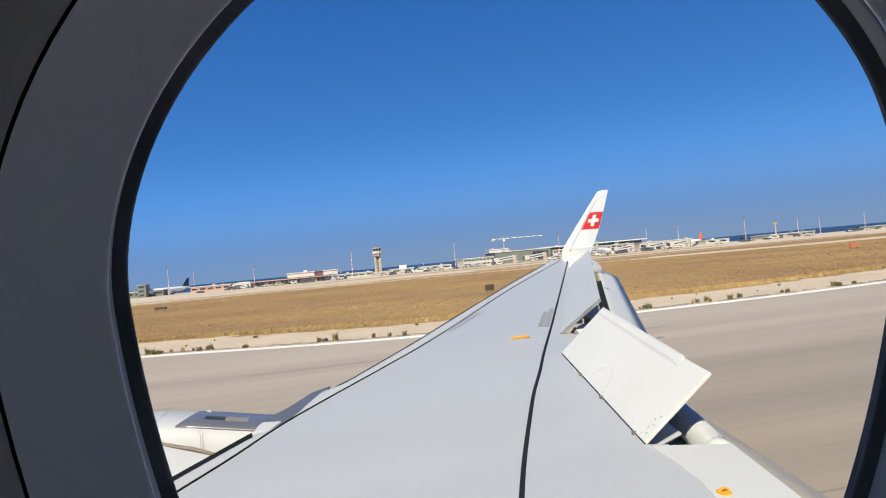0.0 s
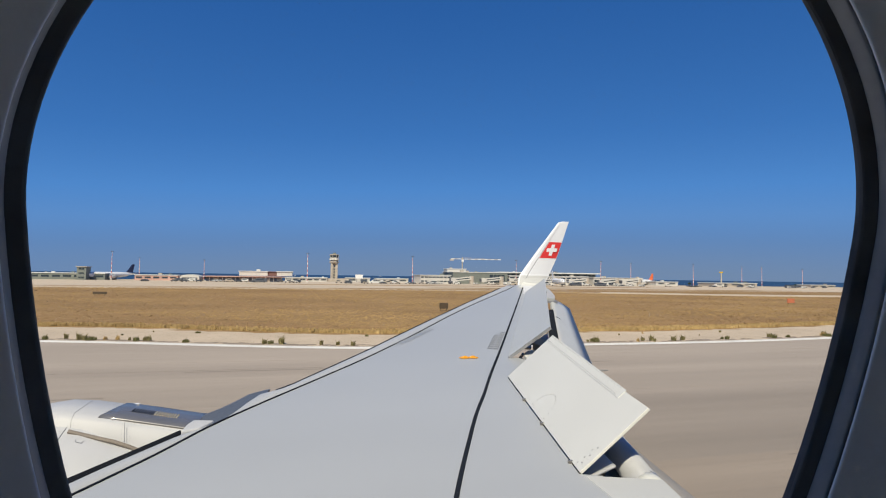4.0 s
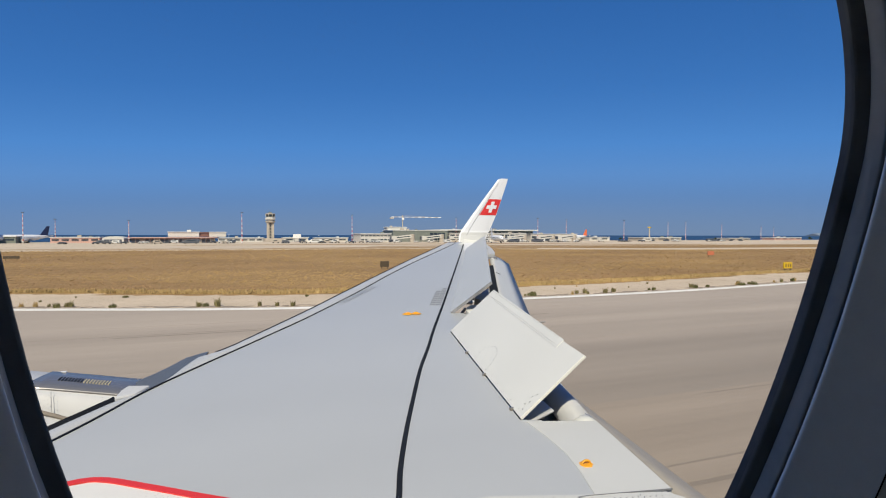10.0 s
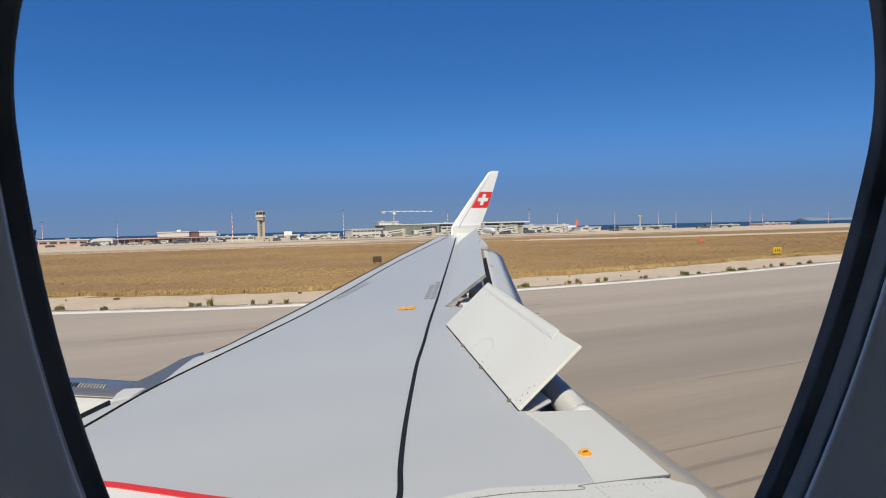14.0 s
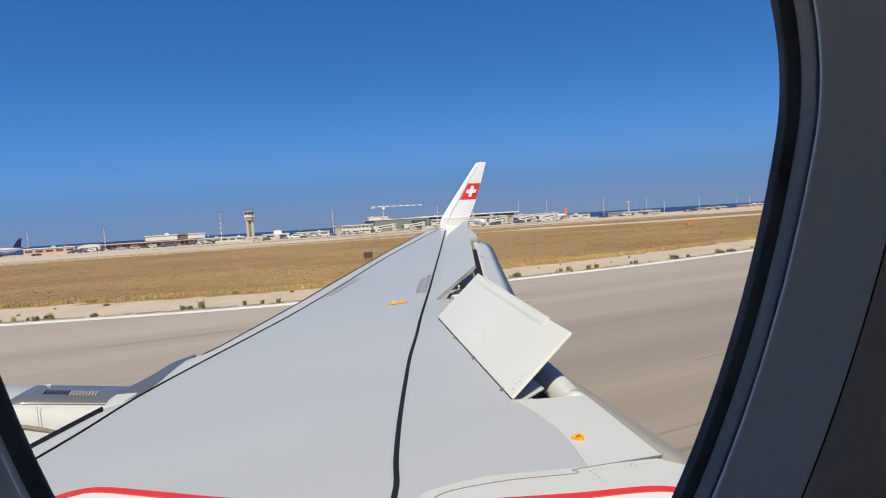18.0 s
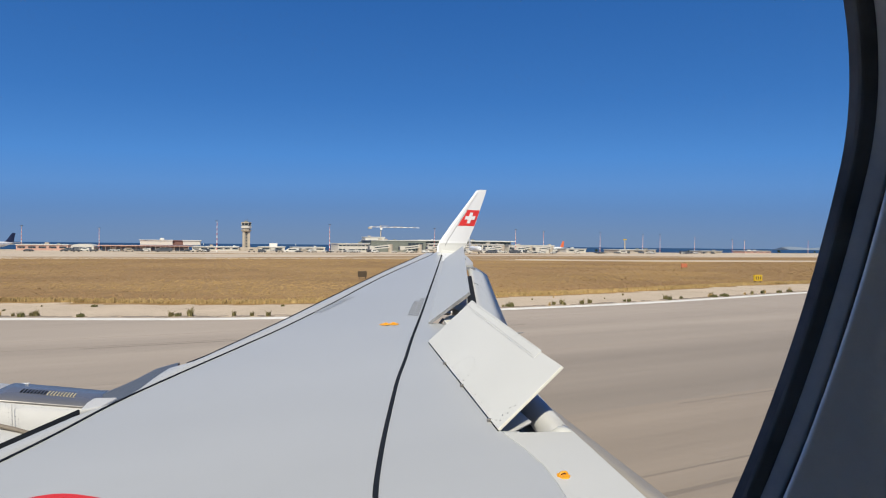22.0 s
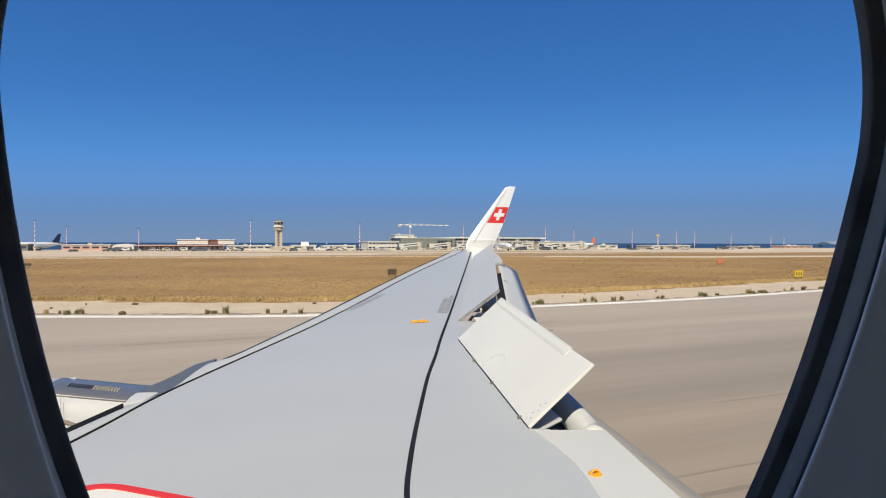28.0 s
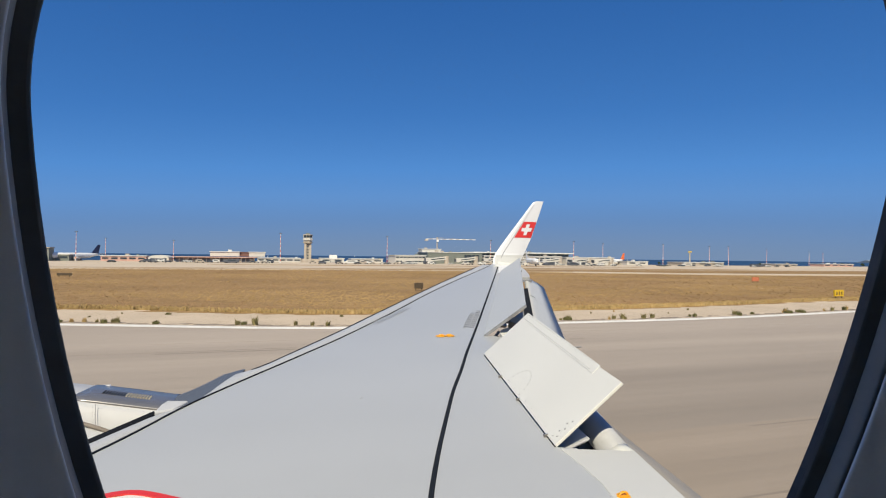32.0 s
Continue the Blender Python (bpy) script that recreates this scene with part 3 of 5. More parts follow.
# flaps, drooped behind the wing, and the cavity over them
def flap(y0, y1, x0, x1, c, drop, label, paint):
    bm = bmesh.new()
    rings = []
    for y in spans(y0, y1, 12):
        s = (y - y0) / (y1 - y0)
        x, z = x0 + (x1 - x0) * s, wing_z(y) - 0.12
        rings.append([(x, y, z - 0.02), (x + 0.06, y, z + 0.03), (x + 0.25 * c, y, z - 0.05 * drop), (x + 0.6 * c, y, z - 0.42 * drop), (x + c, y, z - drop), (x + 0.55 * c, y, z - 0.62 * drop), (x + 0.1, y, z - 0.16)])
    loft(bm, rings)
    return part("flap", bm, paint, plane, label, smooth=True)


# inboard flap in a brown-grey close to the asphalt's tone
flap(0.6, 5.3, 1.93, 2.50, 0.74, 0.44, "brown-grey inboard flap lowered for landing", M_FLAP)
outer_flap = flap(5.34, 12.75, 2.72, 6.06, 0.58, 0.25, "grey outboard flap lowered for landing", M_FLUSH)


def flap_front(y):
    return 2.72 + (y - 5.34) / 7.41 * 3.34


# dark strip that paints the spoiler's shade along the flap front
bm = bmesh.new()
loft(bm, [[(flap_front(y) + dx, y, wing_z(y) - 0.12 + dz) for dx, dz in ((-0.10, 0.005), (-0.05, 0.02), (0.052, 0.034), (0.05, -0.01), (-0.10, -0.04))] for y in spans(6.5, 10.9, 12)])
part("flap_shade_strip", bm, M_SEAL, outer_flap, "dark strip painted as shade ahead of the flap")
for y in (10.0,):
    x, z = flap_front(y), wing_z(y) - 0.12
    part("flap_joint", slab([(x + 0.09, y, z + 0.028), (x + 0.20, y + 0.02, z - 0.02), (x + 0.20, y + 0.045, z - 0.02), (x + 0.09, y + 0.025, z + 0.028)], 0.008), M_TEXT, outer_flap)
part("end_rib", slab([(5.70, 12.05, wing_z(12) - 0.07), (5.99, 12.13, wing_z(12) - 0.07), (6.03, 12.30, wing_z(12) - 0.07), (5.76, 12.25, wing_z(12) - 0.07)], 0.05), M_DARK, outer_flap, "dark rib at the flap's outer end")
# cove sheets under the spoilers, their shade put into the grey
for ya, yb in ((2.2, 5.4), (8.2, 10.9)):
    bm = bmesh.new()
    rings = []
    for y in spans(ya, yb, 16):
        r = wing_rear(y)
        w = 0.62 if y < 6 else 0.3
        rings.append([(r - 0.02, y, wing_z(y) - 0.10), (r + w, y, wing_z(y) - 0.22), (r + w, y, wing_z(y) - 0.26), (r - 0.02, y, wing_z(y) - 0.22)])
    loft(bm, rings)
    part("flap_cove", bm, M_DARK, plane, "cove under the spoilers, greyed for shade")
for y in (3.35, 4.3, 5.2, 7.4, 9.5):
    r = wing_rear(y)
    bm = bmesh.new()
    tube(bm, (r + 0.0, y, wing_z(y) - 0.08), (r + 0.36, y + 0.02, wing_z(y) + 0.12), 0.025, seg=8)
    tube(bm, (r + 0.02, y + 0.08, wing_z(y) - 0.10), (r + 0.30, y + 0.06, wing_z(y) - 0.12), 0.035, seg=8)
    part("actuator", bm, M_METAL, plane, "steel spoiler actuator")
# tube and web coloured as shaded, the cap paler as sunlit
bm = bmesh.new()
tube(bm, (2.15, 3.0, wing_z(3) - 0.10), (2.62, 4.9, wing_z(5) - 0.06), 0.10, 0.10, seg=14)
part("flap_track_tube", bm, M_TUBE, plane, "flap drive tube, grey toned for shade", smooth=True)
bm = bmesh.new()
tube(bm, (2.15, 2.985, wing_z(3) - 0.10), (2.183, 3.12, wing_z(3) - 0.096), 0.105, 0.105, seg=14)
part("tube_cap", bm, M_SPOIL, plane, "tube end cap, paler as the sunlit end", smooth=True)
part("cove_web", slab([(1.80, 3.16, wing_z(3) - 0.03), (2.02, 3.2, wing_z(3) + 0.02), (2.06, 3.42, wing_z(3) + 0.02), (1.84, 3.5, wing_z(3) - 0.03)], 0.02), M_TUBE, plane, "web in the spoiler cavity, grey toned for shade", bevel=0.01)
# cove wall darkened by colour for the shade beneath the spoiler
part("cove_wall", slab([(3.62, 8.00, wing_z(8) - 0.13), (3.78, 8.22, wing_z(8.2) - 0.12), (4.19, 8.73, wing_z(8.7) - 0.12), (5.16, 10.86, wing_z(10.8) - 0.12), (5.30, 10.84, wing_z(10.8) - 0.12), (4.06, 8.02, wing_z(8) - 0.12), (3.86, 7.84, wing_z(7.8) - 0.13)], 0.05), M_DARK, plane, "wall of the flap cove, darkened for shade", bevel=0.01)
part("cove_beam", slab([on_wing(*p, 0.10) for p in ((2.97, 6.72), (3.13, 6.97), (3.35, 6.84), (3.17, 6.58), (3.01, 6.43))], 0.16), M_STONE, plane, "pale brown beam in the flap cove", bevel=0.01)
part("cove_fitting", slab([on_wing(*p, 0.04) for p in ((2.64, 6.15), (2.66, 6.28), (2.72, 6.41), (2.81, 6.52), (2.91, 6.58), (2.98, 6.48), (2.75, 6.16))], 0.14), M_PANEL, plane, "pale rounded fitting in the spoiler gap", bevel=0.01)
box_lid = part("cove_box", slab([(2.60, 6.46, wing_z(6.5) - 0.12), (2.84, 6.86, wing_z(6.9) - 0.12), (2.88, 6.72, wing_z(6.7) - 0.12), (2.72, 6.40, wing_z(6.4) - 0.12)], 0.10), M_SEAL, plane, "black actuator box in the spoiler gap", bevel=0.015)
part("actuator_rod", tubed((2.66, 6.48, wing_z(6.5) - 0.08), (2.84, 6.74, wing_z(6.7) - 0.05), 0.02, seg=8), M_METAL, box_lid)
part("cove_rib", slab([(2.47, 6.17, wing_z(6.2) - 0.03), (2.56, 6.33, wing_z(6.3) - 0.03), (2.78, 6.52, wing_z(6.5) - 0.06), (2.62, 6.25, wing_z(6.2) - 0.06)], 0.08), M_DARK, plane, "dark rib at the spoiler hinge", bevel=0.01)


# winglet
def winglet():
    bm = bmesh.new()
    rings = []
    prof = ((-0.30, 5.95, 6.76, 14.55, 0.10), (-0.22, 5.97, 6.80, 14.66, 0.08), (-0.05, 6.01, 6.92, 14.74, 0.07), (0.10, 6.09, 7.02, 14.77, 0.06), (0.6, 6.48, 7.27, 14.80, 0.045), (1.1, 6.88, 7.46, 14.82, 0.035), (1.55, 7.24, 7.625, 14.83, 0.02), (1.66, 7.33, 7.66, 14.83, 0.012), (1.70, 7.45, 7.68, 14.83, 0.006))
    for z, a, b, y, t in prof:
        c = b - a
        rings.append([(a, y, EYE + z), (a + 0.08 * c, y - t, EYE + z), (a + 0.28 * c, y - t, EYE + z), (a + 0.7 * c, y - t * 0.6, EYE + z), (b, y, EYE + z), (a + 0.6 * c, y + t, EYE + z), (a + 0.15 * c, y + t, EYE + z)])
    loft(bm, rings)
    w = part("winglet", bm, M_WHITE, plane, "white upswept winglet with a red panel and white cross")

    def face(z, f):
        a, b, y, t = (lerp_table([(p[0], p[k]) for p in prof], z) for k in (1, 2, 3, 4))
        c = b - a
        off = t if f <= 0.28 else t * (1 - (f - 0.28) / 0.42 * 0.4) if f <= 0.7 else t * 0.6 * (1 - (f - 0.7) / 0.3)
        return Vector((a + f * c, y - off - 0.006, EYE + z))

    bm = bmesh.new()
    loft(bm, [[face(z, 0.225) + Vector((0, 0.003, 0)), face(z, 0.225), face(z, 0.245), face(z, 0.245) + Vector((0, 0.003, 0))] for z in spans(-0.05, 1.58, 10)])
    part("leading_edge_joint", bm, M_TEXT, w)
    bm = bmesh.new()
    loft(bm, [[face(z, f) + Vector((0, 0.003, 0)) for f in spans(0.02, 0.97, 8)] for z in (-0.22, -0.12, -0.02, 0.05)], close=False, caps=False)
    part("root_band", bm, M_FLUSH, w, "pale band at the winglet foot")
    bm = bmesh.new()
    rows = [[face(z, f) for f in (0.27, 0.45, 0.7, 0.85, 0.985)] for z in (0.575, 0.74, 0.9, 1.06)]
    loft(bm, rows, close=False, caps=False)
    part("red_panel", bm, M_RED, w, "red square panel")
    o, u, v = face(0.82, 0.62), 0.053, 0.165
    cross = []
    for sx, sz in ((-u, -v), (u, -v), (u, -u), (v, -u), (v, u), (u, u), (u, v), (-u, v), (-u, u), (-v, u), (-v, -u), (-u, -u)):
        cross.append(Vector((o.x + sx + 0.36 * sz, o.y - 0.012, o.z + sz)))
    bm = bmesh.new()
    loft(bm, [[p + Vector((0, 0.008, 0)) for p in cross], cross])
    part("white_cross", bm, M_WHITE, w)
    bm = bmesh.new()
    rings = []
    for s in spans(0, 1, 6):
        y = 14.05 + 0.62 * s
        up = 0.10 * s ** 3
        rings.append([(5.55 + 0.5 * s, y, wing_z(y) - 0.10 + up), (5.75 + 0.42 * s, y, wing_z(y) + 0.012 + up), (6.52 + 0.14 * s, y, wing_z(y) + 0.012 + up * 0.3), (6.60 + 0.14 * s, y, wing_z(y) - 0.06)])
    loft(bm, rings)
    part("tip_fairing", bm, M_PANEL, plane, "pale fairing blending wing tip into winglet")
    part("tip_trailing_edge", slab([on_wing(*p, -0.02) for p in ((5.60, 12.15), (5.94, 12.17), (6.14, 12.6), (6.36, 13.2), (6.54, 13.75), (6.66, 14.25), (6.3, 14.5), (5.66, 13.3))], 0.06), M_WING, plane, "fixed trailing edge at the wing tip")
    part("tip_paint", slab([on_wing(*p, 0.016) for p in ((6.14, 14.6), (5.90, 14.0), (5.68, 13.45), (5.31, 12.61), (5.62, 13.12), (6.03, 13.84), (6.05, 13.62), (6.34, 14.2), (6.62, 14.66))], 0.03), M_WHITE, plane, "ragged edge of white paint at the winglet foot")


winglet()


# engine nacelle, pylon
def nacelle():
    yc, zc = 5.3, EYE - 2.35
    stations = ((-4.4, 0.92), (-4.3, 1.02), (-3.9, 1.13), (-2.9, 1.195), (-2.3, 1.18), (-1.9, 1.14), (-1.72, 1.115), (-1.5, 1.03), (-1.1, 0.90), (-0.5, 0.74))

    def around(x, r, k=48):
        return [(x, yc + r * math.sin(2 * math.pi * i / k), zc + r * math.cos(2 * math.pi * i / k)) for i in range(k)]

    bm = bmesh.new()
    loft(bm, [around(x, r) for x, r in stations])
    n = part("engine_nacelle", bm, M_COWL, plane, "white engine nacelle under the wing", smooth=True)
    for x in (-2.75, -1.84):
        r = lerp_table(stations, x)
        bm = bmesh.new()
        loft(bm, [around(x, r + 0.002), around(x + 0.003, r + 0.003), around(x + 0.007, r - 0.001)], caps=False)
        part("cowl_joint", bm, M_TEXT, n)
    # raised white cowl spine and pylon side
    bm = bmesh.new()
    rings = []
    for x, y0, y1, z in ((-2.40, 5.19, 5.31, -1.31), (-2.34, 5.14, 5.36, -1.245), (-2.22, 5.09, 5.41, -1.19), (-2.10, 5.04, 5.46, -1.155), (-1.95, 5.01, 5.5, -1.14), (-1.75, 5.0, 5.52, -1.162), (-1.55, 4.99, 5.52, -1.199), (-1.40, 4.99, 5.52, -1.235), (-0.95, 4.99, 5.52, -1.325), (-0.72, 5.02, 5.52, -1.36)):
        rings.append([(x, y0 - 0.1, EYE + z - 0.6), (x, y0 - 0.02, EYE + z - 0.2), (x, y0, EYE + z - 0.05), (x, y0 + 0.06, EYE + z - 0.008), (x, y1 - 0.06, EYE + z + 0.01), (x, y1, EYE + z - 0.03), (x, y1 + 0.1, EYE + z - 0.6)])
    loft(bm, rings)
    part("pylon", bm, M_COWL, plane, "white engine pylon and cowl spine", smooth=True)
    bm = bmesh.new()
    seam = [a + (b - a) * 0.7 + Vector((0, 0, 0.0005)) for a, b in zip([Vector(q) for q in rings[4]], [Vector(q) for q in rings[5]])]
    for a, b in zip(seam[1:-1], seam[2:]):
        tube(bm, a, b, 0.0016, seg=5)
    part("spine_joint", bm, M_STENC, n, "thin joint over the cowl spine")
    bm = bmesh.new()
    rings = []
    for x, z in ((-1.60, -1.186), (-1.5, -1.204), (-1.42, -1.218), (-1.2, -1.262), (-0.95, -1.312), (-0.80, -1.335)):
        sh = 1.0 if x < -1.55 else 0.0
        rings.append([(x + dx * sh, y, EYE + z + dz - 0.2 * dx * sh) for y, dz, dx in ((5.10, -0.1, -0.03), (5.035, -0.022, -0.03), (5.05, -0.006, -0.02), (5.08, 0.006, 0.0), (5.14, 0.016, 0.02), (5.3, 0.024, 0.05), (5.45, 0.020, 0.07), (5.52, -0.02, 0.07), (5.5, -0.1, 0.07))])
    loft(bm, rings)
    t = part("pylon_top", bm, M_METAL, plane, "bare metal pylon top with louvres", smooth=True)
    for i in range(17):
        x = -1.42 + i * 0.022
        z = EYE - 1.214 - (x + 1.44) * 0.2 + 0.0185
        # rear louvres take a straw colour that paints their sunlit edges
        part("louvre", boxed(x, x + 0.009, 5.18, 5.28, z - 0.02, z + 0.006), M_SEAL if i < 8 else M_STRAW, t)

    bm = bmesh.new()
    loft(bm, [[(x, y, EYE - 1.214 - (x + 1.44) * 0.2 + dz) for y, dz in ((5.40, 0.010), (5.44, 0.020), (5.47, 0.016), (5.47, -0.01), (5.40, -0.01))] for x in (-1.30, -1.1, -0.92)])
    part("drain_slot", bm, M_SEAL, t, "black slot along the pylon top")
    for i in range(4):
        x = -1.545 + i * 0.026
        part("vent", boxed(x, x + 0.014, 5.36, 5.40, EYE - 1.205 + 0.0, EYE - 1.205 + 0.027 - i * 0.004), M_SEAL, t)
    part("white_sliver", boxed(-1.50, -1.43, 5.44, 5.47, EYE - 1.215, EYE - 1.190), M_WHITE, t, "small white strip on the pylon top")
    # fairing from the pylon up to the slat
    bm = bmesh.new()
    rings = []
    low = ((-0.86, 4.99, -1.36), (-0.72, 5.0, -1.325), (-0.60, 5.06, -1.28), (-0.52, 5.18, -1.21), (-0.44, 5.30, -1.16), (-0.34, 5.40, -1.14))
    top = ((-0.86, 5.27, -1.285), (-0.704, 5.36, -1.241), (-0.615, 5.42, -1.212), (-0.472, 5.5, -1.152), (-0.38, 5.54, -1.136), (-0.31, 5.57, -1.126))
    for (xa, ya, za), (xb, yb, zb) in zip(low, top):
        rings.append([(xa, ya, EYE + za), (xb, yb, EYE + zb), (xb - 0.04, yb + 0.12, EYE + zb - 0.03), (xb - 0.04, yb + 0.14, EYE - 1.7), (xa, ya, EYE - 1.7)])
    loft(bm, rings)
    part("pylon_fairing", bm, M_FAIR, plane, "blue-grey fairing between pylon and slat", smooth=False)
    # black slab as the shade of the gap under the slat, and the slat's end fitting
    bm = bmesh.new()
    rings = []
    for s in spans(0, 1, 8):
        a, b = Vector((-1.72, 2.95)).lerp(Vector((-0.88, 4.44)), s), Vector((-1.815, 3.07)).lerp(Vector((-0.90, 4.54)), s)
        rings.append([(a.x + 0.02, a.y - 0.02, wing_z(a.y) - 0.055), (b.x, b.y, wing_z(b.y) - 0.072), (b.x, b.y, wing_z(b.y) - 0.16), (a.x + 0.02, a.y - 0.02, wing_z(a.y) - 0.16)])
    loft(bm, rings)
    part("slat_gap_shade", bm, M_BLACK, plane, "black slab painted as the shaded gap ahead of the slat")
    bm = bmesh.new()
    loft(bm, [[(x, y, wing_z(y) + z) for x, y, z in ((wing_le(y) - 0.10, y, -0.16), (wing_le(y) - 0.05, y, -0.085), (wing_le(y) + 0.02, y, -0.05), (wing_le(y) + 0.04, y, -0.16))] for y in (4.22, 4.5, 4.8)])
    part("slat_end", bm, M_PANEL, plane, "pale slat end fitting", bevel=0.01)
    part("slat_root_fitting", slab([(-0.862, 4.36, wing_z(4.36) - 0.020), (-0.846, 4.52, wing_z(4.52) - 0.018), (-0.815, 4.60, wing_z(4.6) - 0.016), (-0.66, 4.56, wing_z(4.55) - 0.014), (-0.735, 4.40, wing_z(4.4) - 0.016)], 0.05), M_COWL, plane, "cream slat root fitting", bevel=0.012)
    # curved cowl groove, vertical joint and fasteners on the pylon side
    bm = bmesh.new()
    for (xa, za), (xb, zb) in zip(((-1.80, -1.275), (-1.574, -1.346), (-1.476, -1.374), (-1.37, -1.417), (-1.277, -1.461)), ((-1.574, -1.346), (-1.476, -1.374), (-1.37, -1.417), (-1.277, -1.461), (-1.15, -1.53))):
        tube(bm, (xa, 4.93, EYE + za), (xb, 4.93, EYE + zb), 0.017, seg=8)
    part("cowl_groove", bm, M_GROOVE, n, "brown sealed groove along the cowl")
    part("pylon_joint", tubed((-1.409, 4.972, EYE - 1.235), (-1.398, 4.945, EYE - 1.405), 0.0018, seg=6), M_STENC, n)
    for i in range(5):
        rivets(n, Vector((-1.80, 4.975, EYE - 1.14 - 0.026 * i)), Vector((0, 0, 0)), Vector((0, -1, 0.2)), 1, 0.0028)
    for i in range(9):
        rivets(n, Vector((-1.50 + 0.055 * i, 4.968, EYE - 1.215 - 0.0125 * i)), Vector((0, 0, 0)), Vector((0, -1, 0.2)), 1, 0.0028)
    for i in range(4):
        for dx in (-0.022, 0.022):
            rivets(n, Vector((-1.404 + dx, 4.968 - 0.004 * i, EYE - 1.26 - 0.034 * i)), Vector((0, 0, 0)), Vector((0, -1, 0.2)), 1, 0.0028)
    return n


nac = nacelle()
for k in range(9):
    rivets(nac, Vector((-1.86, 5.3 - 1.14 * math.sin(0.12 + 0.07 * k), EYE - 2.35 + 1.14 * math.cos(0.12 + 0.07 * k))), Vector((0, 0, 0)), Vector((0, -0.5, 0.85)), 1, 0.0032)


def letters(name, body, size, m, parent, matrix, label=""):
    cu = bpy.data.curves.new(name, "FONT")
    cu.body, cu.size, cu.extrude, cu.align_x, cu.align_y = body, size, 0.0015, "CENTER", "CENTER"
    tmp = new(name + "_outline", cu)
    bpy.context.view_layer.update()
    me = bpy.data.meshes.new_from_object(tmp.evaluated_get(bpy.context.evaluated_depsgraph_get()))
    bpy.data.objects.remove(tmp)
    me.transform(matrix)
    me.materials.append(m)
    ob = new(name, me)
    ob.parent = parent
    return tagged(ob, label=label) if label else ob


def cowl_stencil(name, body, size, x0, a0, turn, m, parent, label):
    """Lettering painted on the round cowl, bent to its surface."""
    ob = letters(name, body, size, m, parent, Euler((0, 0, radians(turn))).to_matrix().to_4x4() @ Matrix.Diagonal((1, 1.5, 1, 1)), label)
    for v in ob.data.vertices:
        x = x0 + v.co.x
        r = lerp_table(((-2.9, 1.195), (-2.3, 1.18), (-1.9, 1.14), (-1.72, 1.115)), x)
        a = a0 + v.co.y / r
        r += 0.0005 + (0.0010 if v.co.z > 0 else 0.0)
        v.co = (x, 5.3 + r * math.sin(a), EYE - 2.35 + r * math.cos(a))
    return ob


cowl_stencil("no_step_lettering", "NO STEP", 0.042, -1.956, -0.464, -18, M_TEXT, nac, "grey NO STEP stencil")
# small latch outline and drip line on the rear cowl
bm = bmesh.new()
latch = [(-1.72, -0.40), (-1.715, -0.425), (-1.675, -0.425), (-1.67, -0.40)]
for (xa, aa), (xb, ab) in zip(latch, latch[1:]):
    ra, rb = (lerp_table(((-1.9, 1.14), (-1.72, 1.115), (-1.5, 1.03)), q) for q in (xa, xb))
    tube(bm, (xa, 5.3 + ra * math.sin(aa), EYE - 2.35 + ra * math.cos(aa)), (xb, 5.3 + rb * math.sin(ab), EYE - 2.35 + rb * math.cos(ab)), 0.0025, seg=5)
part("cowl_latch", bm, M_STENC, nac, "small grey latch outline")

# orange lifting marks and stencil bars on the wing
for x, y, s, two in ((1.97, 6.38, 0.062, True), (1.765, 2.47, 0.043, False)):
    for k in ((-1, 1) if two else (0,)):
        bm = bmesh.new()
        tube(bm, on_wing(x + k * s * 0.9, y, 0.002), on_wing(x + k * s * 0.9, y, 0.009 if two else 0.008), s * (1.1 if two else 0.95), s * 0.9, seg=12 if two else 7)
        part("orange_mark", bm, M_ORANGE, skin, "orange tie-down point marking")
        bm = bmesh.new()
        for q in range(10):
            a, b2 = math.pi * q / 10, math.pi * (q + 1) / 10
            r = s * (0.45 if two else 0.6)
            tube(bm, on_wing(x + k * s * 0.8 + r * math.cos(a), y, 0.008 + r * (0.3 if two else 0.7) * math.sin(a)), on_wing(x + k * s * 0.8 + r * math.cos(b2), y, 0.008 + r * (0.3 if two else 0.7) * math.sin(b2)), 0.010 if two else 0.007, seg=5)
        part("lifting_ring", bm, M_ORANGE, skin)
o, e1, e2 = Vector((2.37, 6.85)), Vector((0.575, 1.255)) / 10, Vector((0.074, -0.033))
for r in range(2):
    for c in range(10):
        if r == 0 and c > 7:
            continue
        for k in range(3):
            p = o + e1 * c + e2 * (r + k * 0.29)
            q = [p, p + e2 * 0.2, p + e2 * 0.2 + e1 * 0.5, p + e1 * 0.5]
            part("stencil_bar", slab([on_wing(v.x, v.y, 0.006) for v in q], 0.004), M_TEXT, skin)
o, e1, e2 = Vector((1.22, 7.30)), Vector((0.72, 1.10)) / 12, Vector((0.10, -0.06)) / 2
for r in range(2):
    for c in range(12):
        p = o + e1 * c + e2 * r
        q = [p, p + e2 * 0.4, p + e2 * 0.4 + e1 * 0.45, p + e1 * 0.45]
        part("stencil_bar", slab([on_wing(v.x, v.y, 0.006) for v in q], 0.004), M_FAINT, skin)


# ---------------------------------------------------------------- fuselage, cabin and windows
WX, WY, WZ, LEAN = 0.0752, 0.1329, EYE + 0.0244, 10.9
HW, HT, HB = 0.125, 0.1096, 0.2461  # half width, height above and below the widest line
MIDV = (HT - HB) / 2
RSKIN = 1.975
AX_Y = WY - MIDV * math.sin(radians(LEAN)) + 0.035 - RSKIN * math.cos(radians(LEAN))
AX_Z = WZ + MIDV * math.cos(radians(LEAN)) - RSKIN * math.sin(radians(LEAN))
PITCH = 0.533


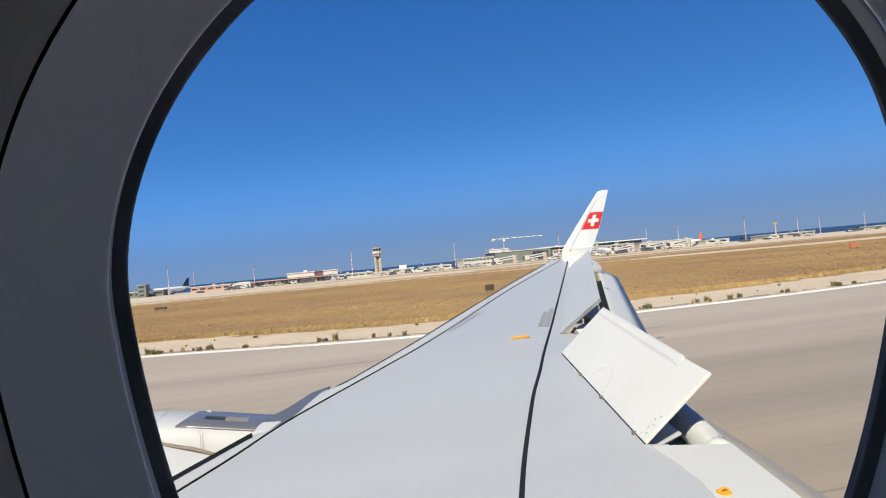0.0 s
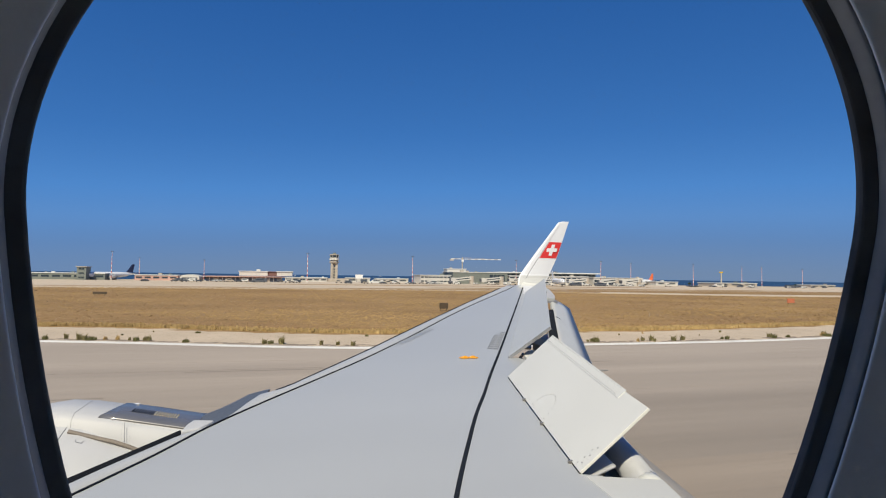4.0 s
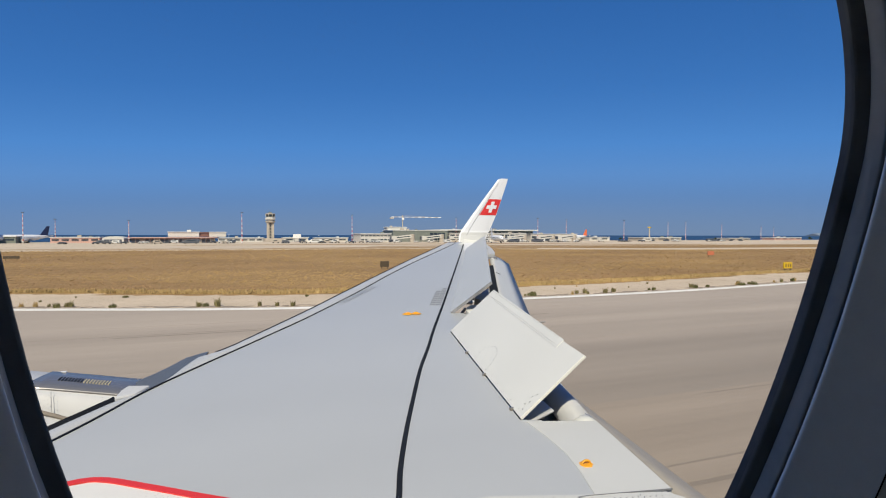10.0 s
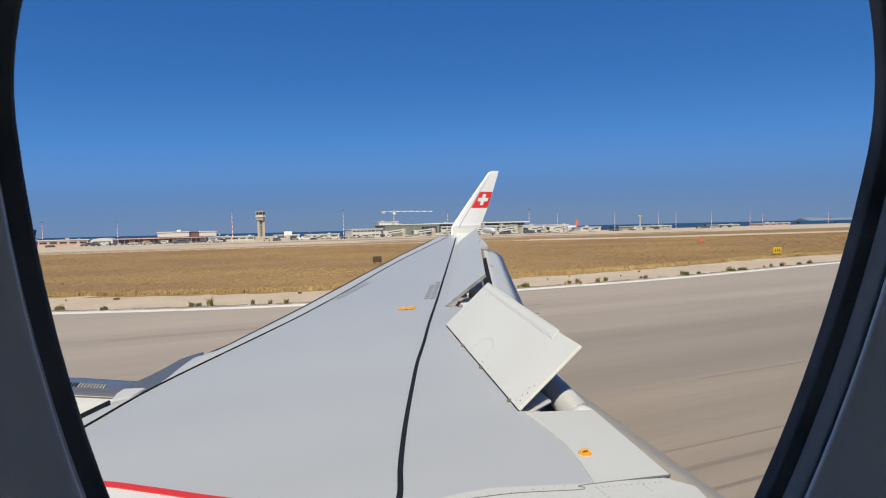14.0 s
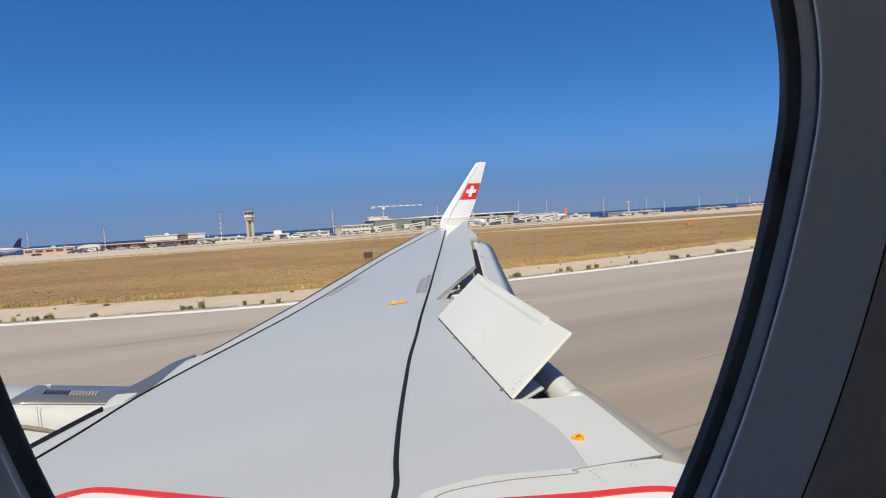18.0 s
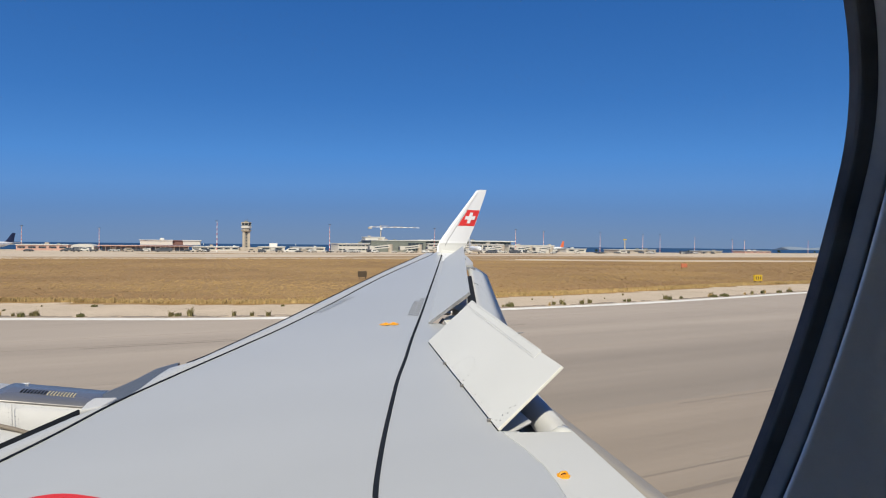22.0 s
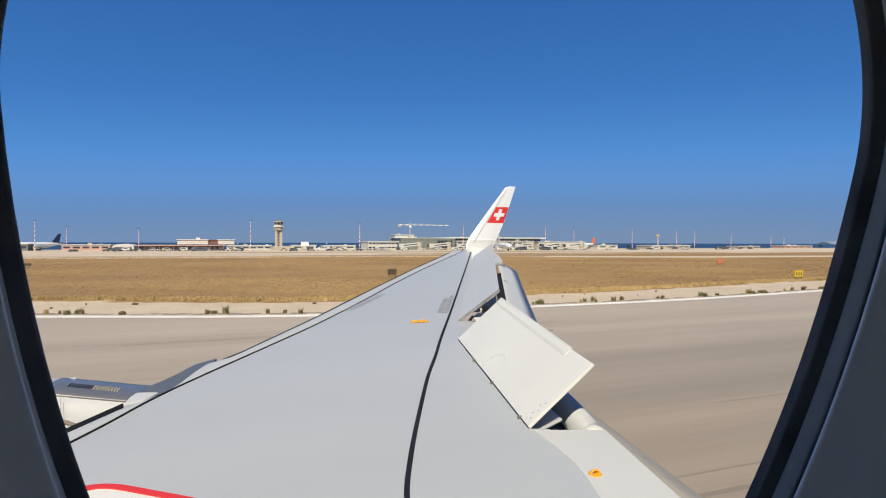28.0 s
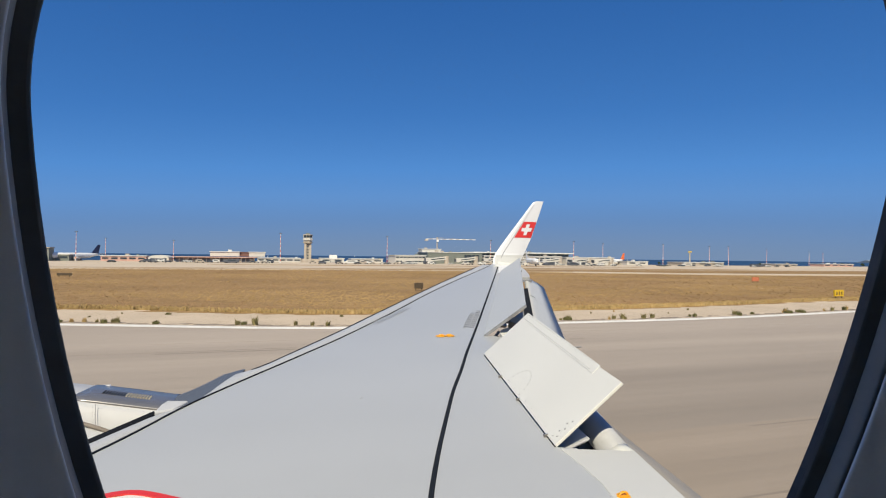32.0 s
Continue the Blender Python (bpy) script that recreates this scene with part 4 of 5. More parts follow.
def on_hull(x, v, r, side=1):
    """v: arc from the window's middle, upwards."""
    a = radians(LEAN) + v / RSKIN
    return Vector((x, AX_Y + side * r * math.cos(a), AX_Z + r * math.sin(a)))


def oval(i, k, a, b, n=2.05):
    t = 2 * math.pi * i / k
    c, s = math.cos(t), math.sin(t)
    return math.copysign(abs(c) ** (2 / n), c) * a, math.copysign(abs(s) ** (2 / n), s) * b


def squared(i, k, a, b):
    t = 2 * math.pi * i / k
    c, s = math.cos(t), math.sin(t)
    m = max(abs(c) / a, abs(s) / b)
    return c / m, s / m


def hull_wall(bm, r, hole_w, hole_h, x_from, x_to, side):
    """One side's band of wall with an oval opening at every window."""
    k = 48
    for j in range(x_from, x_to + 1):
        xm = WX + j * PITCH
        rings = []
        for f in (0, 0.35, 1):
            ring = []
            for i in range(k):
                (a, b), (c, d) = oval(i, k, hole_w, hole_h), squared(i + 0.0, k, PITCH / 2, 0.36)
                ring.append(on_hull(xm + a + (c - a) * f, b + (d - b) * f, r, side))
            rings.append(ring)
        loft(bm, rings, caps=False)


def hull_band(bm, r, v0, v1, x0, x1, side=1, n=10):
    loft(bm, [[on_hull(x, v0 + (v1 - v0) * i / n, r, side) for i in range(n + 1)] for x in (x0, x1)], close=False, caps=False)


J0, J1 = -9, 9
X0, X1 = WX + (J0 - 0.5) * PITCH, WX + (J1 + 0.5) * PITCH
bm = bmesh.new()
TOPV, LOWV = (math.pi / 2 - radians(LEAN)) * RSKIN, -(math.pi / 2 + radians(LEAN)) * RSKIN
for side in (1, -1):
    hull_wall(bm, RSKIN, 0.205, 0.265, J0, J1, side)
    hull_band(bm, RSKIN, 0.36, TOPV, X0, X1, side)
    hull_band(bm, RSKIN, LOWV, -0.36, X0, X1, side)
    for x0, x1 in ((X0 - 9, X0), (X1, X1 + 10)):
        hull_band(bm, RSKIN, LOWV, TOPV, x0, x1, side, 24)
def hull_ring(x, r, dz=0.0, k=48):
    return [(x, AX_Y + r * math.sin(2 * math.pi * i / k), AX_Z + dz + r * math.cos(2 * math.pi * i / k)) for i in range(k)]


for ends in (((-9, RSKIN, 0), (-10.6, 1.8, -0.1), (-11.8, 1.35, -0.3), (-12.5, 0.7, -0.5), (-12.75, 0.1, -0.6)), ((10, RSKIN, 0), (13, 1.75, 0.15), (17, 1.2, 0.55), (21, 0.5, 1.05), (22, 0.1, 1.15))):
    loft(bm, [hull_ring((X0 if e[0] < 0 else X1) + e[0], e[1], e[2]) for e in ends], caps=False)
part("fuselage_skin", bm, M_WHITE, plane, "white painted fuselage skin")

def landing_gear(x, y, top, r, gap):
    g = part("landing_gear_leg", tubed((x, y, r), (x, y, top), 0.11, 0.13, seg=12), M_METAL, plane, "steel landing gear leg")
    part("axle", tubed((x, y - gap, r), (x, y + gap, r), 0.06, seg=10), M_METAL, g)
    for k in (-1, 1):
        bm2 = bmesh.new()
        loft(bm2, [[(x + q * math.cos(2 * math.pi * i / 28), y + k * gap + w, r + q * math.sin(2 * math.pi * i / 28)) for i in range(28)] for w, q in ((-0.19, 0.30), (-0.19, r * 0.86), (-0.12, r), (0.12, r), (0.19, r * 0.86), (0.19, 0.30))])
        part("tyre", bm2, M_TYRE, g, "black tyre")


landing_gear(1.5, AX_Y + 3.8, EYE - 1.5, 0.58, 0.46)
landing_gear(1.5, AX_Y - 3.8, EYE - 1.5, 0.58, 0.46)
landing_gear(X0 - 8.0, AX_Y, AX_Z - RSKIN + 0.2, 0.38, 0.25)
# wing box through the belly, which carries the main legs
part("wing_box", boxed(0.2, 2.6, AX_Y - 4.0, AX_Y + 4.0, EYE - 1.95, EYE - 1.62), M_WHITE, plane, bevel=0.1)

RLINE = RSKIN - 0.115
wall = bmesh.new()
for side in (1, -1):
    hull_wall(wall, RLINE, 0.215, 0.27, J0, J1, side)
    hull_band(wall, RLINE, 0.36, TOPV, X0, X1, side)
    hull_band(wall, RLINE, -1.35, -0.36, X0, X1, side)
tagged(part("wall_cabin", wall, M_LINER), "light grey moulded cabin side wall panels", "wall", kind="structure")
fl = AX_Z + RLINE * math.sin(radians(LEAN) - 1.35 / RSKIN)
fw = RLINE * math.cos(radians(LEAN) - 1.35 / RSKIN)
sheet("floor_cabin", X0, X1, AX_Y - fw, AX_Y + fw, fl, M_CARPET, "unseen cabin floor, made pale to bounce light", "floor")
for nm, x in (("wall_forward", X0), ("wall_aft", X1)):
    b = bmesh.new()
    ring = [(x, AX_Y + RLINE * math.sin(2 * math.pi * i / 40), AX_Z + RLINE * math.cos(2 * math.pi * i / 40)) for i in range(40)]
    loft(b, [ring, [(p[0] + 0.04 * (1 if x > 0 else -1), p[1], p[2]) for p in ring]])
    tagged(part(nm, b, M_LINER), "grey cabin partition", "wall", kind="structure")

# the cabin window by the seat: reveal, gasket, pane
AXI = Vector((0, math.cos(radians(LEAN)), math.sin(radians(LEAN))))
UPV = Vector((0, -math.sin(radians(LEAN)), math.cos(radians(LEAN))))


def win_ring(j, s, depth, side=1, extra=0.0, k=128):
    c = Vector((WX + j * PITCH, WY, WZ)) + AXI * depth
    out = []
    for i in range(k):
        u, v = oval(i, k, HW * s + extra, 1.0, 1.869)
        v *= (HT if v > 0 else HB) * s + extra
        p = c + Vector((u, 0, 0)) + UPV * v
        out.append(p if side == 1 else Vector((p.x, 2 * AX_Y - p.y, p.z)))
    return out


for side in (1, -1):
    for j in range(J0, J1 + 1):
        w = thing("window_%d" % (j - J0 + 1 + (J1 - J0 + 1) * (side < 0)), "oval cabin window with grey reveal and black gasket", "window", kind="structure")
        b = bmesh.new()
        loft(b, [win_ring(j, 1, d, side, e) for d, e in ((-0.0128, 0.0018), (-0.0138, 0.0002), (-0.0144, -0.0004), (-0.0149, -0.0005), (-0.0154, -0.0003), (-0.0162, 0.0003), (-0.0190, 0.0024), (-0.0225, 0.0048), (-0.030, 0.0100), (-0.0358, 0.0140))], caps=False)
        part("reveal", b, M_REVEAL, w, "grey moulded reveal", smooth=True)
        # surround: the cabin wall's shadow is put into its darker grey
        b = bmesh.new()
        loft(b, [win_ring(j, 1, d, side, e) for d, e in ((-0.0360, 0.0147), (-0.0374, 0.0154), (-0.042, 0.0205), (-0.050, 0.030), (-0.060, 0.044), (-0.070, 0.061), (-0.077, 0.082), (-0.081, 0.102))], caps=False)
        part("surround", b, M_SURROUND, w, "surround of the reveal, greyed for cabin shade", smooth=True)
        b = bmesh.new()
        loft(b, [win_ring(j, 1, d, side, e) for d, e in ((-0.0010, 0.0), (-0.0023, -0.0002), (-0.0030, 0.0001), (-0.0056, 0.0023), (-0.0058, 0.0050), (-0.0140, 0.0060), (0.006, 0.0070), (0.03, 0.09), (0.034, 0.09), (0.0012, 0.02), (-0.0010, 0.0))], caps=False)
        part("gasket", b, M_GASKET, w, "black rubber gasket")
        b = bmesh.new()
        loft(b, [win_ring(j, 1, d, side, e) for d, e in ((-0.0050, 0.0040), (-0.0057, 0.0024), (-0.0062, 0.0021), (-0.0112, 0.0016), (-0.0118, 0.0019), (-0.0120, 0.0045))], caps=False)
        part("seal_ring", b, M_RING, w, "dark grey seal ring", smooth=True)
        b = bmesh.new()
        loft(b, [win_ring(j, 1, d, side, e) for d, e in ((-0.0356, 0.0139), (-0.0335, 0.0141), (-0.0335, 0.0148), (-0.0361, 0.0148))], caps=False)
        part("reveal_seam", b, M_BLACK, w, "dark gap round the reveal")
        b = bmesh.new()
        loft(b, [win_ring(j, 1, -0.0014, side, 0.0008), win_ring(j, 1, -0.0005, side, 0.0008)])
        pn = part("pane", b, M_PANE, w, "clear acrylic pane")
        pn.visible_shadow = False

# ---------------------------------------------------------------- runway markings
def strip(name, x0, x1, y0, y1, z, m, label, cat="line"):
    return tagged(part(name, boxed(x0, x1, y0, y1, z - 0.006, z), m), label, cat, kind="structure")


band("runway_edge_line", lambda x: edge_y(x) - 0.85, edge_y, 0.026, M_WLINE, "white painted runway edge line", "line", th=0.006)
strip("runway_far_edge_line", -1500, 1500, -26.6, -25.75, 0.026, M_WLINE, "white painted runway edge line")
dash = strip("centre_line_dash", -15, 15, -2.2, -1.3, 0.026, M_WLINE, "white runway centre line dash")
for i in range(-12, 13):
    if i:
        copy_thing(dash, pose(i * 60, 0, 0))


def lead_line():
    bm = bmesh.new()
    rings = []
    for i in range(61):
        x = 3.4 + i * 1.0
        y = 5.8 + 0.0012 * (x - 4) ** 2
        rings.append([(x, y - 0.09, 0.03), (x, y + 0.09, 0.03), (x, y + 0.09, 0.022), (x, y - 0.09, 0.022)])
    loft(bm, rings)
    tagged(part("yellow_lead_line", bm, M_YLINE), "yellow painted taxi lead-off line on the runway", "line", kind="structure")


lead_line()
bm = bmesh.new()
rings = []
for x in list(range(-300, -60, 40)) + list(range(-60, 140, 6)) + list(range(140, 900, 80)):
    a = lerp_table(TAXI_LOW, x) + 1.4
    rings.append([(x, a, ground_z(a) + 0.036), (x, a + 0.3, ground_z(a) + 0.036), (x, a + 0.3, ground_z(a) + 0.02), (x, a, ground_z(a) + 0.02)])
loft(bm, rings)
tagged(part("taxiway_edge_line", bm, M_YLINE), "yellow taxiway edge line", "line", kind="structure")
rnd = random.Random(4)
bm = bmesh.new()
for i in range(34):
    x, y, ln, w = rnd.uniform(-120, 160), 3 + 24 * rnd.random(), rnd.uniform(6, 30), rnd.uniform(0.04, 0.16)
    box(bm, x, x + ln, y, y + w, 0.018, 0.0235)
tagged(part("tyre_marks", bm, M_RUBBER), "dark rubber tyre streaks along the runway", "tyre marks", kind="stuff")


bm = bmesh.new()
for i in range(46):
    y, w = rnd.gauss(5.5, 4.0), rnd.uniform(0.3, 0.9)
    x, ln = rnd.uniform(-90, 90), rnd.uniform(30, 90)
    box(bm, x, x + ln, y, y + w, 0.017, 0.0218 + 0.00001 * i)
tagged(part("rubber_deposit", bm, M_DEPOSIT), "broad dull rubber deposit along the runway middle", "tyre marks", kind="stuff")


# ---------------------------------------------------------------- weeds and grass
def blades(bm, x, y, n, h, spread, rn, z=0.0):
    for _ in range(n):
        a, d = rn.uniform(0, 6.283), spread * math.sqrt(rn.random())
        px, py = x + d * math.cos(a), y + d * math.sin(a)
        hh, w = h * rn.uniform(0.5, 1.1) * (1 - 0.5 * d / spread), h * rn.uniform(0.025, 0.06)
        lx, ly = rn.uniform(-0.45, 0.45) * hh, rn.uniform(-0.45, 0.45) * hh
        b = rn.uniform(0, 3.14)
        cx, cy = w * math.cos(b), w * math.sin(b)
        v = [bm.verts.new(p) for p in ((px - cx, py - cy, z), (px + cx, py + cy, z), (px + cx * 0.8 + lx * 0.5, py + cy * 0.8 + ly * 0.5, z + hh * 0.6), (px + lx, py + ly, z + hh), (px - cx * 0.8 + lx * 0.5, py - cy * 0.8 + ly * 0.5, z + hh * 0.6))]
        bm.faces.new(v)


kinds = []
for i, (h, s, n) in enumerate(((0.62, 0.15, 90), (0.46, 0.17, 90), (0.5, 0.13, 70), (0.5, 0.36, 200))):
    bm = bmesh.new()
    rn = random.Random(20 + i)
    blades(bm, 0, 0, n, h, s, rn)
    w = part("weed", bm, (M_WEED, M_BUSH, M_TUFT, M_BUSH)[i])
    kinds.append(tagged(w, ("green leafy weed growing on the concrete shoulder", "dry straw-coloured weed on the concrete shoulder")[i == 2], "weed", "weeds along the runway edge"))
    w.matrix_basis = pose(-60 + i * 7, 47 + i * 0.4, 0.016)
rn = random.Random(9)
x = -24.0
while x < 150:
    for _ in range(rn.choice((1, 1, 1, 2, 3))):
        k = kinds[rn.choice((0, 0, 0, 1, 1, 2, 2, 3))]
        near = rn.random() < 0.85
        px = x + rn.uniform(-0.5, 0.5)
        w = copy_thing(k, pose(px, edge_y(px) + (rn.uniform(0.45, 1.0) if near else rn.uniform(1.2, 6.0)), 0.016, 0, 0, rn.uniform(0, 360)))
        s = rn.uniform(0.5, 1.05) if near else rn.uniform(0.25, 0.6)
        w.scale = (s, s, s * rn.uniform(0.75, 1.15))
    x += rn.expovariate(1 / 1.15) + 0.2

rn = random.Random(31)
verts, faces = [], []
for i in range(26000):
    x = rn.uniform(-40, 125)
    d = 3.2 * rn.random() ** 2.2
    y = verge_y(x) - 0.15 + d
    h = rn.uniform(0.08, 0.26) * (1.15 if d < 0.8 else 0.7)
    b = rn.uniform(0, 3.14)
    for k in range(2):
        w = h * rn.uniform(0.25, 0.6)
        cx, cy, lx = w * math.cos(b + k), w * math.sin(b + k), rn.uniform(-0.4, 0.4) * h
        n0 = len(verts)
        verts += [(x - cx, y - cy, 0), (x + cx, y + cy, 0), (x + lx, y, h)]
        faces.append((n0, n0 + 1, n0 + 2))
me = bpy.data.meshes.new("dry_grass_tufts")
me.from_pydata(verts, [], faces)
me.materials.append(M_TUFT)
tagged(new("dry_grass_tufts", me), "dry straw-coloured grass tufts beside the runway", "grass", kind="stuff")

# low clumps over the whole field, in drifts of brown stubble, straw and olive
def field_clumps():
    rn = random.Random(77)
    sorts = [([], []) for _ in range(3)]
    for i in range(90000):
        y = 40.5 + 125.0 * rn.random() ** 1.9
        x = rn.uniform(-0.62 * y - 6, 2.3 * y)
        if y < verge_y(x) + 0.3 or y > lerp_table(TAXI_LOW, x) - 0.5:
            continue
        drift = math.sin(x * 0.11 + 1.7 * math.sin(y * 0.13)) + math.sin(y * 0.23 + 1.3 * math.sin(x * 0.07)) + 0.6 * math.sin(x * 0.31 + y * 0.4) + rn.gauss(0, 0.55)
        drift -= 0.7 * math.exp(-((y - 78) / 26) ** 2) + (0.45 if x < 0 else 0.0)
        if y < verge_y(x) + 3.5:
            drift += 1.4
        k = 0 if drift < -0.5 else (1 if drift > 0.55 else 2)
        verts, faces = sorts[k]
        h = rn.uniform(0.016, 0.052) * (1 + 0.006 * (y - 42))
        b = rn.uniform(0, 3.14)
        for j in range(2):
            w = h * rn.uniform(1.5, 4)
            cx, cy, lx = w * math.cos(b + 1.3 * j), w * math.sin(b + 1.3 * j), rn.uniform(-0.5, 0.5) * w
            n0 = len(verts)
            verts += [(x - cx, y - cy, 0), (x + cx, y + cy, 0), (x + cx * 0.4 + lx, y + cy * 0.4 + 1.2 * h, h * rn.uniform(0.6, 1)), (x - cx * 0.5 + lx, y - cy * 0.5 + 1.2 * h, h)]
            faces.append((n0, n0 + 1, n0 + 2, n0 + 3))
    for (verts, faces), m, nm, label in zip(sorts, (M_STUBBLE, M_STRAWG, M_OLIVE), ("brown_stubble", "straw_grass", "olive_grass"), ("brown dry stubble in drifts over the airfield", "pale straw grass in drifts over the airfield", "olive dry grass in drifts over the airfield")):
        me = bpy.data.meshes.new(nm)
        me.from_pydata(verts, [], faces)
        me.materials.append(m)
        tagged(new(nm, me), label, "grass", kind="stuff")


field_clumps()

# ragged edge where grass creeps over the shoulder, and grit lying on it
for nm, m, n, y0, y1, size, label, cat in (("grass_fringe", M_GRASS, 420, -0.7, 0.2, (0.25, 0.9), "ragged dry grass creeping over the concrete edge", "grass"), ("grit", M_RUBBER, 900, 0.42, 0.95, (0.05, 0.22), "line of dark grit and dirt along the runway edge", "dirt")):
    rn = random.Random(len(nm))
    bm = bmesh.new()
    for i in range(n):
        x, r = rn.uniform(-40, 120), rn.uniform(*size)
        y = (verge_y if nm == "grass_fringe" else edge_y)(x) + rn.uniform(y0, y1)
        ph = rn.uniform(0, 6)
        ring = [(x + r * 1.6 * (1 + 0.35 * math.sin(3 * a + ph)) * math.cos(a), y + r * 0.6 * (1 + 0.3 * math.sin(2 * a + ph)) * math.sin(a)) for a in (2 * math.pi * k / 9 for k in range(9))]
        loft(bm, [[(px, py, 0.012) for px, py in ring], [(x + (px - x) * 0.9, y + (py - y) * 0.9, 0.022 + 0.00003 * i) for px, py in ring]])
    tagged(part(nm, bm, m), label, cat, kind="stuff")

# green-brown strips between taxiway and apron
for i, (x0, x1, y0, y1) in enumerate(((-300, -20, 232, 250), (8, 420, 201, 238), (60, 300, 262, 280), (430, 900, 201, 230), (-40, 250, 320, 336), (-60, 40, 206, 214))):
    bm = bmesh.new()
    k = 40
    loft(bm, [[((x0 + x1) / 2 + (x1 - x0) / 2 * math.copysign(abs(math.cos(6.2832 * j / k)) ** 0.6, math.cos(6.2832 * j / k)), (y0 + y1) / 2 + (y1 - y0) / 2 * math.copysign(abs(math.sin(6.2832 * j / k)) ** 0.8, math.sin(6.2832 * j / k)), ground_z((y0 + y1) / 2 + (y1 - y0) / 2 * math.sin(6.2832 * j / k)) + z + 0.02) for j in range(k)] for z in (-0.01, 0.03)])
    tagged(part("grass_island", bm, M_GRASS), "dry grass island in the apron", "grass", "grass islands", kind="structure")


# ---------------------------------------------------------------- airfield signs
def sign(b, d, w, h, face, label):
    x, y = spot(b, d)
    s = thing("airfield_sign", label, "sign", "airfield signs", loc=(x, y, 0), rz=0)
    part("panel", boxed(-w / 2, w / 2, -0.09, 0.09, 0.28, 0.28 + h), face, s, bevel=0.02)
    for k in (-0.35, 0.35):
        part("leg", boxed(k * w - 0.04, k * w + 0.04, -0.04, 0.04, 0, 0.28), M_SIGNB, s)
    return s


sg = sign(53.2, 78, 1.4, 0.75, M_SIGNY, "yellow airfield sign with dark marks on the grass")
for i in range(3):
    part("mark_bar", boxed(-0.46 + i * 0.38, -0.30 + i * 0.38, -0.10, -0.09, 0.46, 0.84), M_SIGNB, sg)
sign(14.3, 67.6, 1.1, 0.72, M_SIGNB, "dark back of an airfield sign on the grass")
sign(-18.3, 112, 2.2, 0.45, M_SIGNB, "low dark airfield sign on the grass")
sign(47, 120, 1.6, 0.8, mat("orange_box_paint", (0.5, 0.16, 0.08), 0.6), "orange equipment box on the grass")


# ---------------------------------------------------------------- masts
def mast(b, d, h):
    x, y = spot(b, d)
    m = thing("light_mast", "red and white banded floodlight mast on the apron", "mast", "apron masts", loc=(x, y, LOW))
    n = 13
    for i in range(n):
        r0, r1 = 0.30 - 0.17 * i / n, 0.30 - 0.17 * (i + 1) / n
        part("band", tubed((0, 0, h * i / n), (0, 0, h * (i + 1) / n), r0, r1, seg=8), (M_MWHITE, M_MRED)[i % 2], m)
    bm = bmesh.new()
    for k in range(8):
        a = 2 * math.pi * k / 8
        box(bm, 0.7 * math.cos(a) - 0.2, 0.7 * math.cos(a) + 0.2, 0.7 * math.sin(a) - 0.2, 0.7 * math.sin(a) + 0.2, h - 0.25, h + 0.15)
    box(bm, -0.8, 0.8, -0.05, 0.05, h - 0.1, h)
    box(bm, -0.05, 0.05, -0.8, 0.8, h - 0.1, h)
    part("floodlights", bm, M_CARD, m)
    part("base", boxed(-0.6, 0.6, -0.6, 0.6, 0, 0.5), M_STONE, m)


for b, d, h in ((-17.5, 444, 20.0), (-15.3, 472, 16.6), (-9.8, 462, 16.0), (0.0, 368, 20.0), (10.9, 393, 20.0), (21.9, 453, 20.0), (30.5, 461, 20.0), (33.4, 515, 20.0), (39.1, 544, 20.0), (43.2, 624, 19.9), (44.8, 635, 20.0), (47.9, 679, 18.3), (51.1, 725, 16.3), (52.1, 741, 15.2), (-24.0, 498, 18.1), (57.0, 835, 16.8)):
    mast(b, d, h)


# ---------------------------------------------------------------- buildings
def building(name, label, x0, x1, y, depth, h, wall_m, roof_m, storeys=1, bay=5.0, over=0.5, win=True, roof_h=0.5, z0=0.0, clutter=True):
    """A block with wall, roof slab and one recessed window unit per bay and storey on the airside front."""
    b = thing(name, label, "building", loc=((x0 + x1) / 2, y, LOW + z0))
    w = x1 - x0
    part("wall", boxed(-w / 2, w / 2, 0, depth, 0, h), wall_m, b)
    part("roof", boxed(-w / 2 - over, w / 2 + over, -over, depth + over, h, h + roof_h), roof_m, b)
    if win:
        n = max(1, int(w / bay))
        sh = h / storeys
        for s in range(storeys):
            for i in range(n):
                c = -w / 2 + w * (i + 0.5) / n
                wd = part("window", boxed(c - bay * 0.40, c + bay * 0.40, -0.10, 0.05, s * sh + sh * 0.42, s * sh + sh * 0.74), M_GLASSD, b)
                part("sill", boxed(c - bay * 0.42, c + bay * 0.42, -0.2, 0.0, s * sh + sh * 0.37, s * sh + sh * 0.42), wall_m, wd)
    rr = random.Random(int(w * 10 + y))
    for i in range(int(w / 14) if clutter else 0):
        c, q = rr.uniform(-w / 2 + 2, w / 2 - 2), rr.uniform(0.5, 1.3)
        part("roof_unit", boxed(c - q, c + q, 3, 3 + 2 * q, h + roof_h, h + roof_h + q), rr.choice((M_BROOF, M_STONE, M_BGREY)), b)
    return b


def bx(px_bearing, y):
    return y * math.tan(radians(px_bearing))


# terminal: grey-green halls with pale roofs, white lower halls and boarding piers
building("terminal_hall", "grey-green clad terminal hall with pale flat roof", bx(15.2, 425), bx(21, 425), 425, 34, 9.3, M_BGREY, M_BROOF, 1, 8, win=False)
for i in range(24):
    part("cladding_rib", boxed(-22.5 + i * 1.9, -22.3 + i * 1.9, -0.12, 0.02, 0.2, 9.2), M_BGREY, bpy.data.objects["terminal_hall"])
for i in range(4):
    part("glazed_bay", boxed(8 + i * 3.4, 10.9 + i * 3.4, -0.2, 0.02, 1.2, 7.6), M_GLASSD, bpy.data.objects["terminal_hall"])
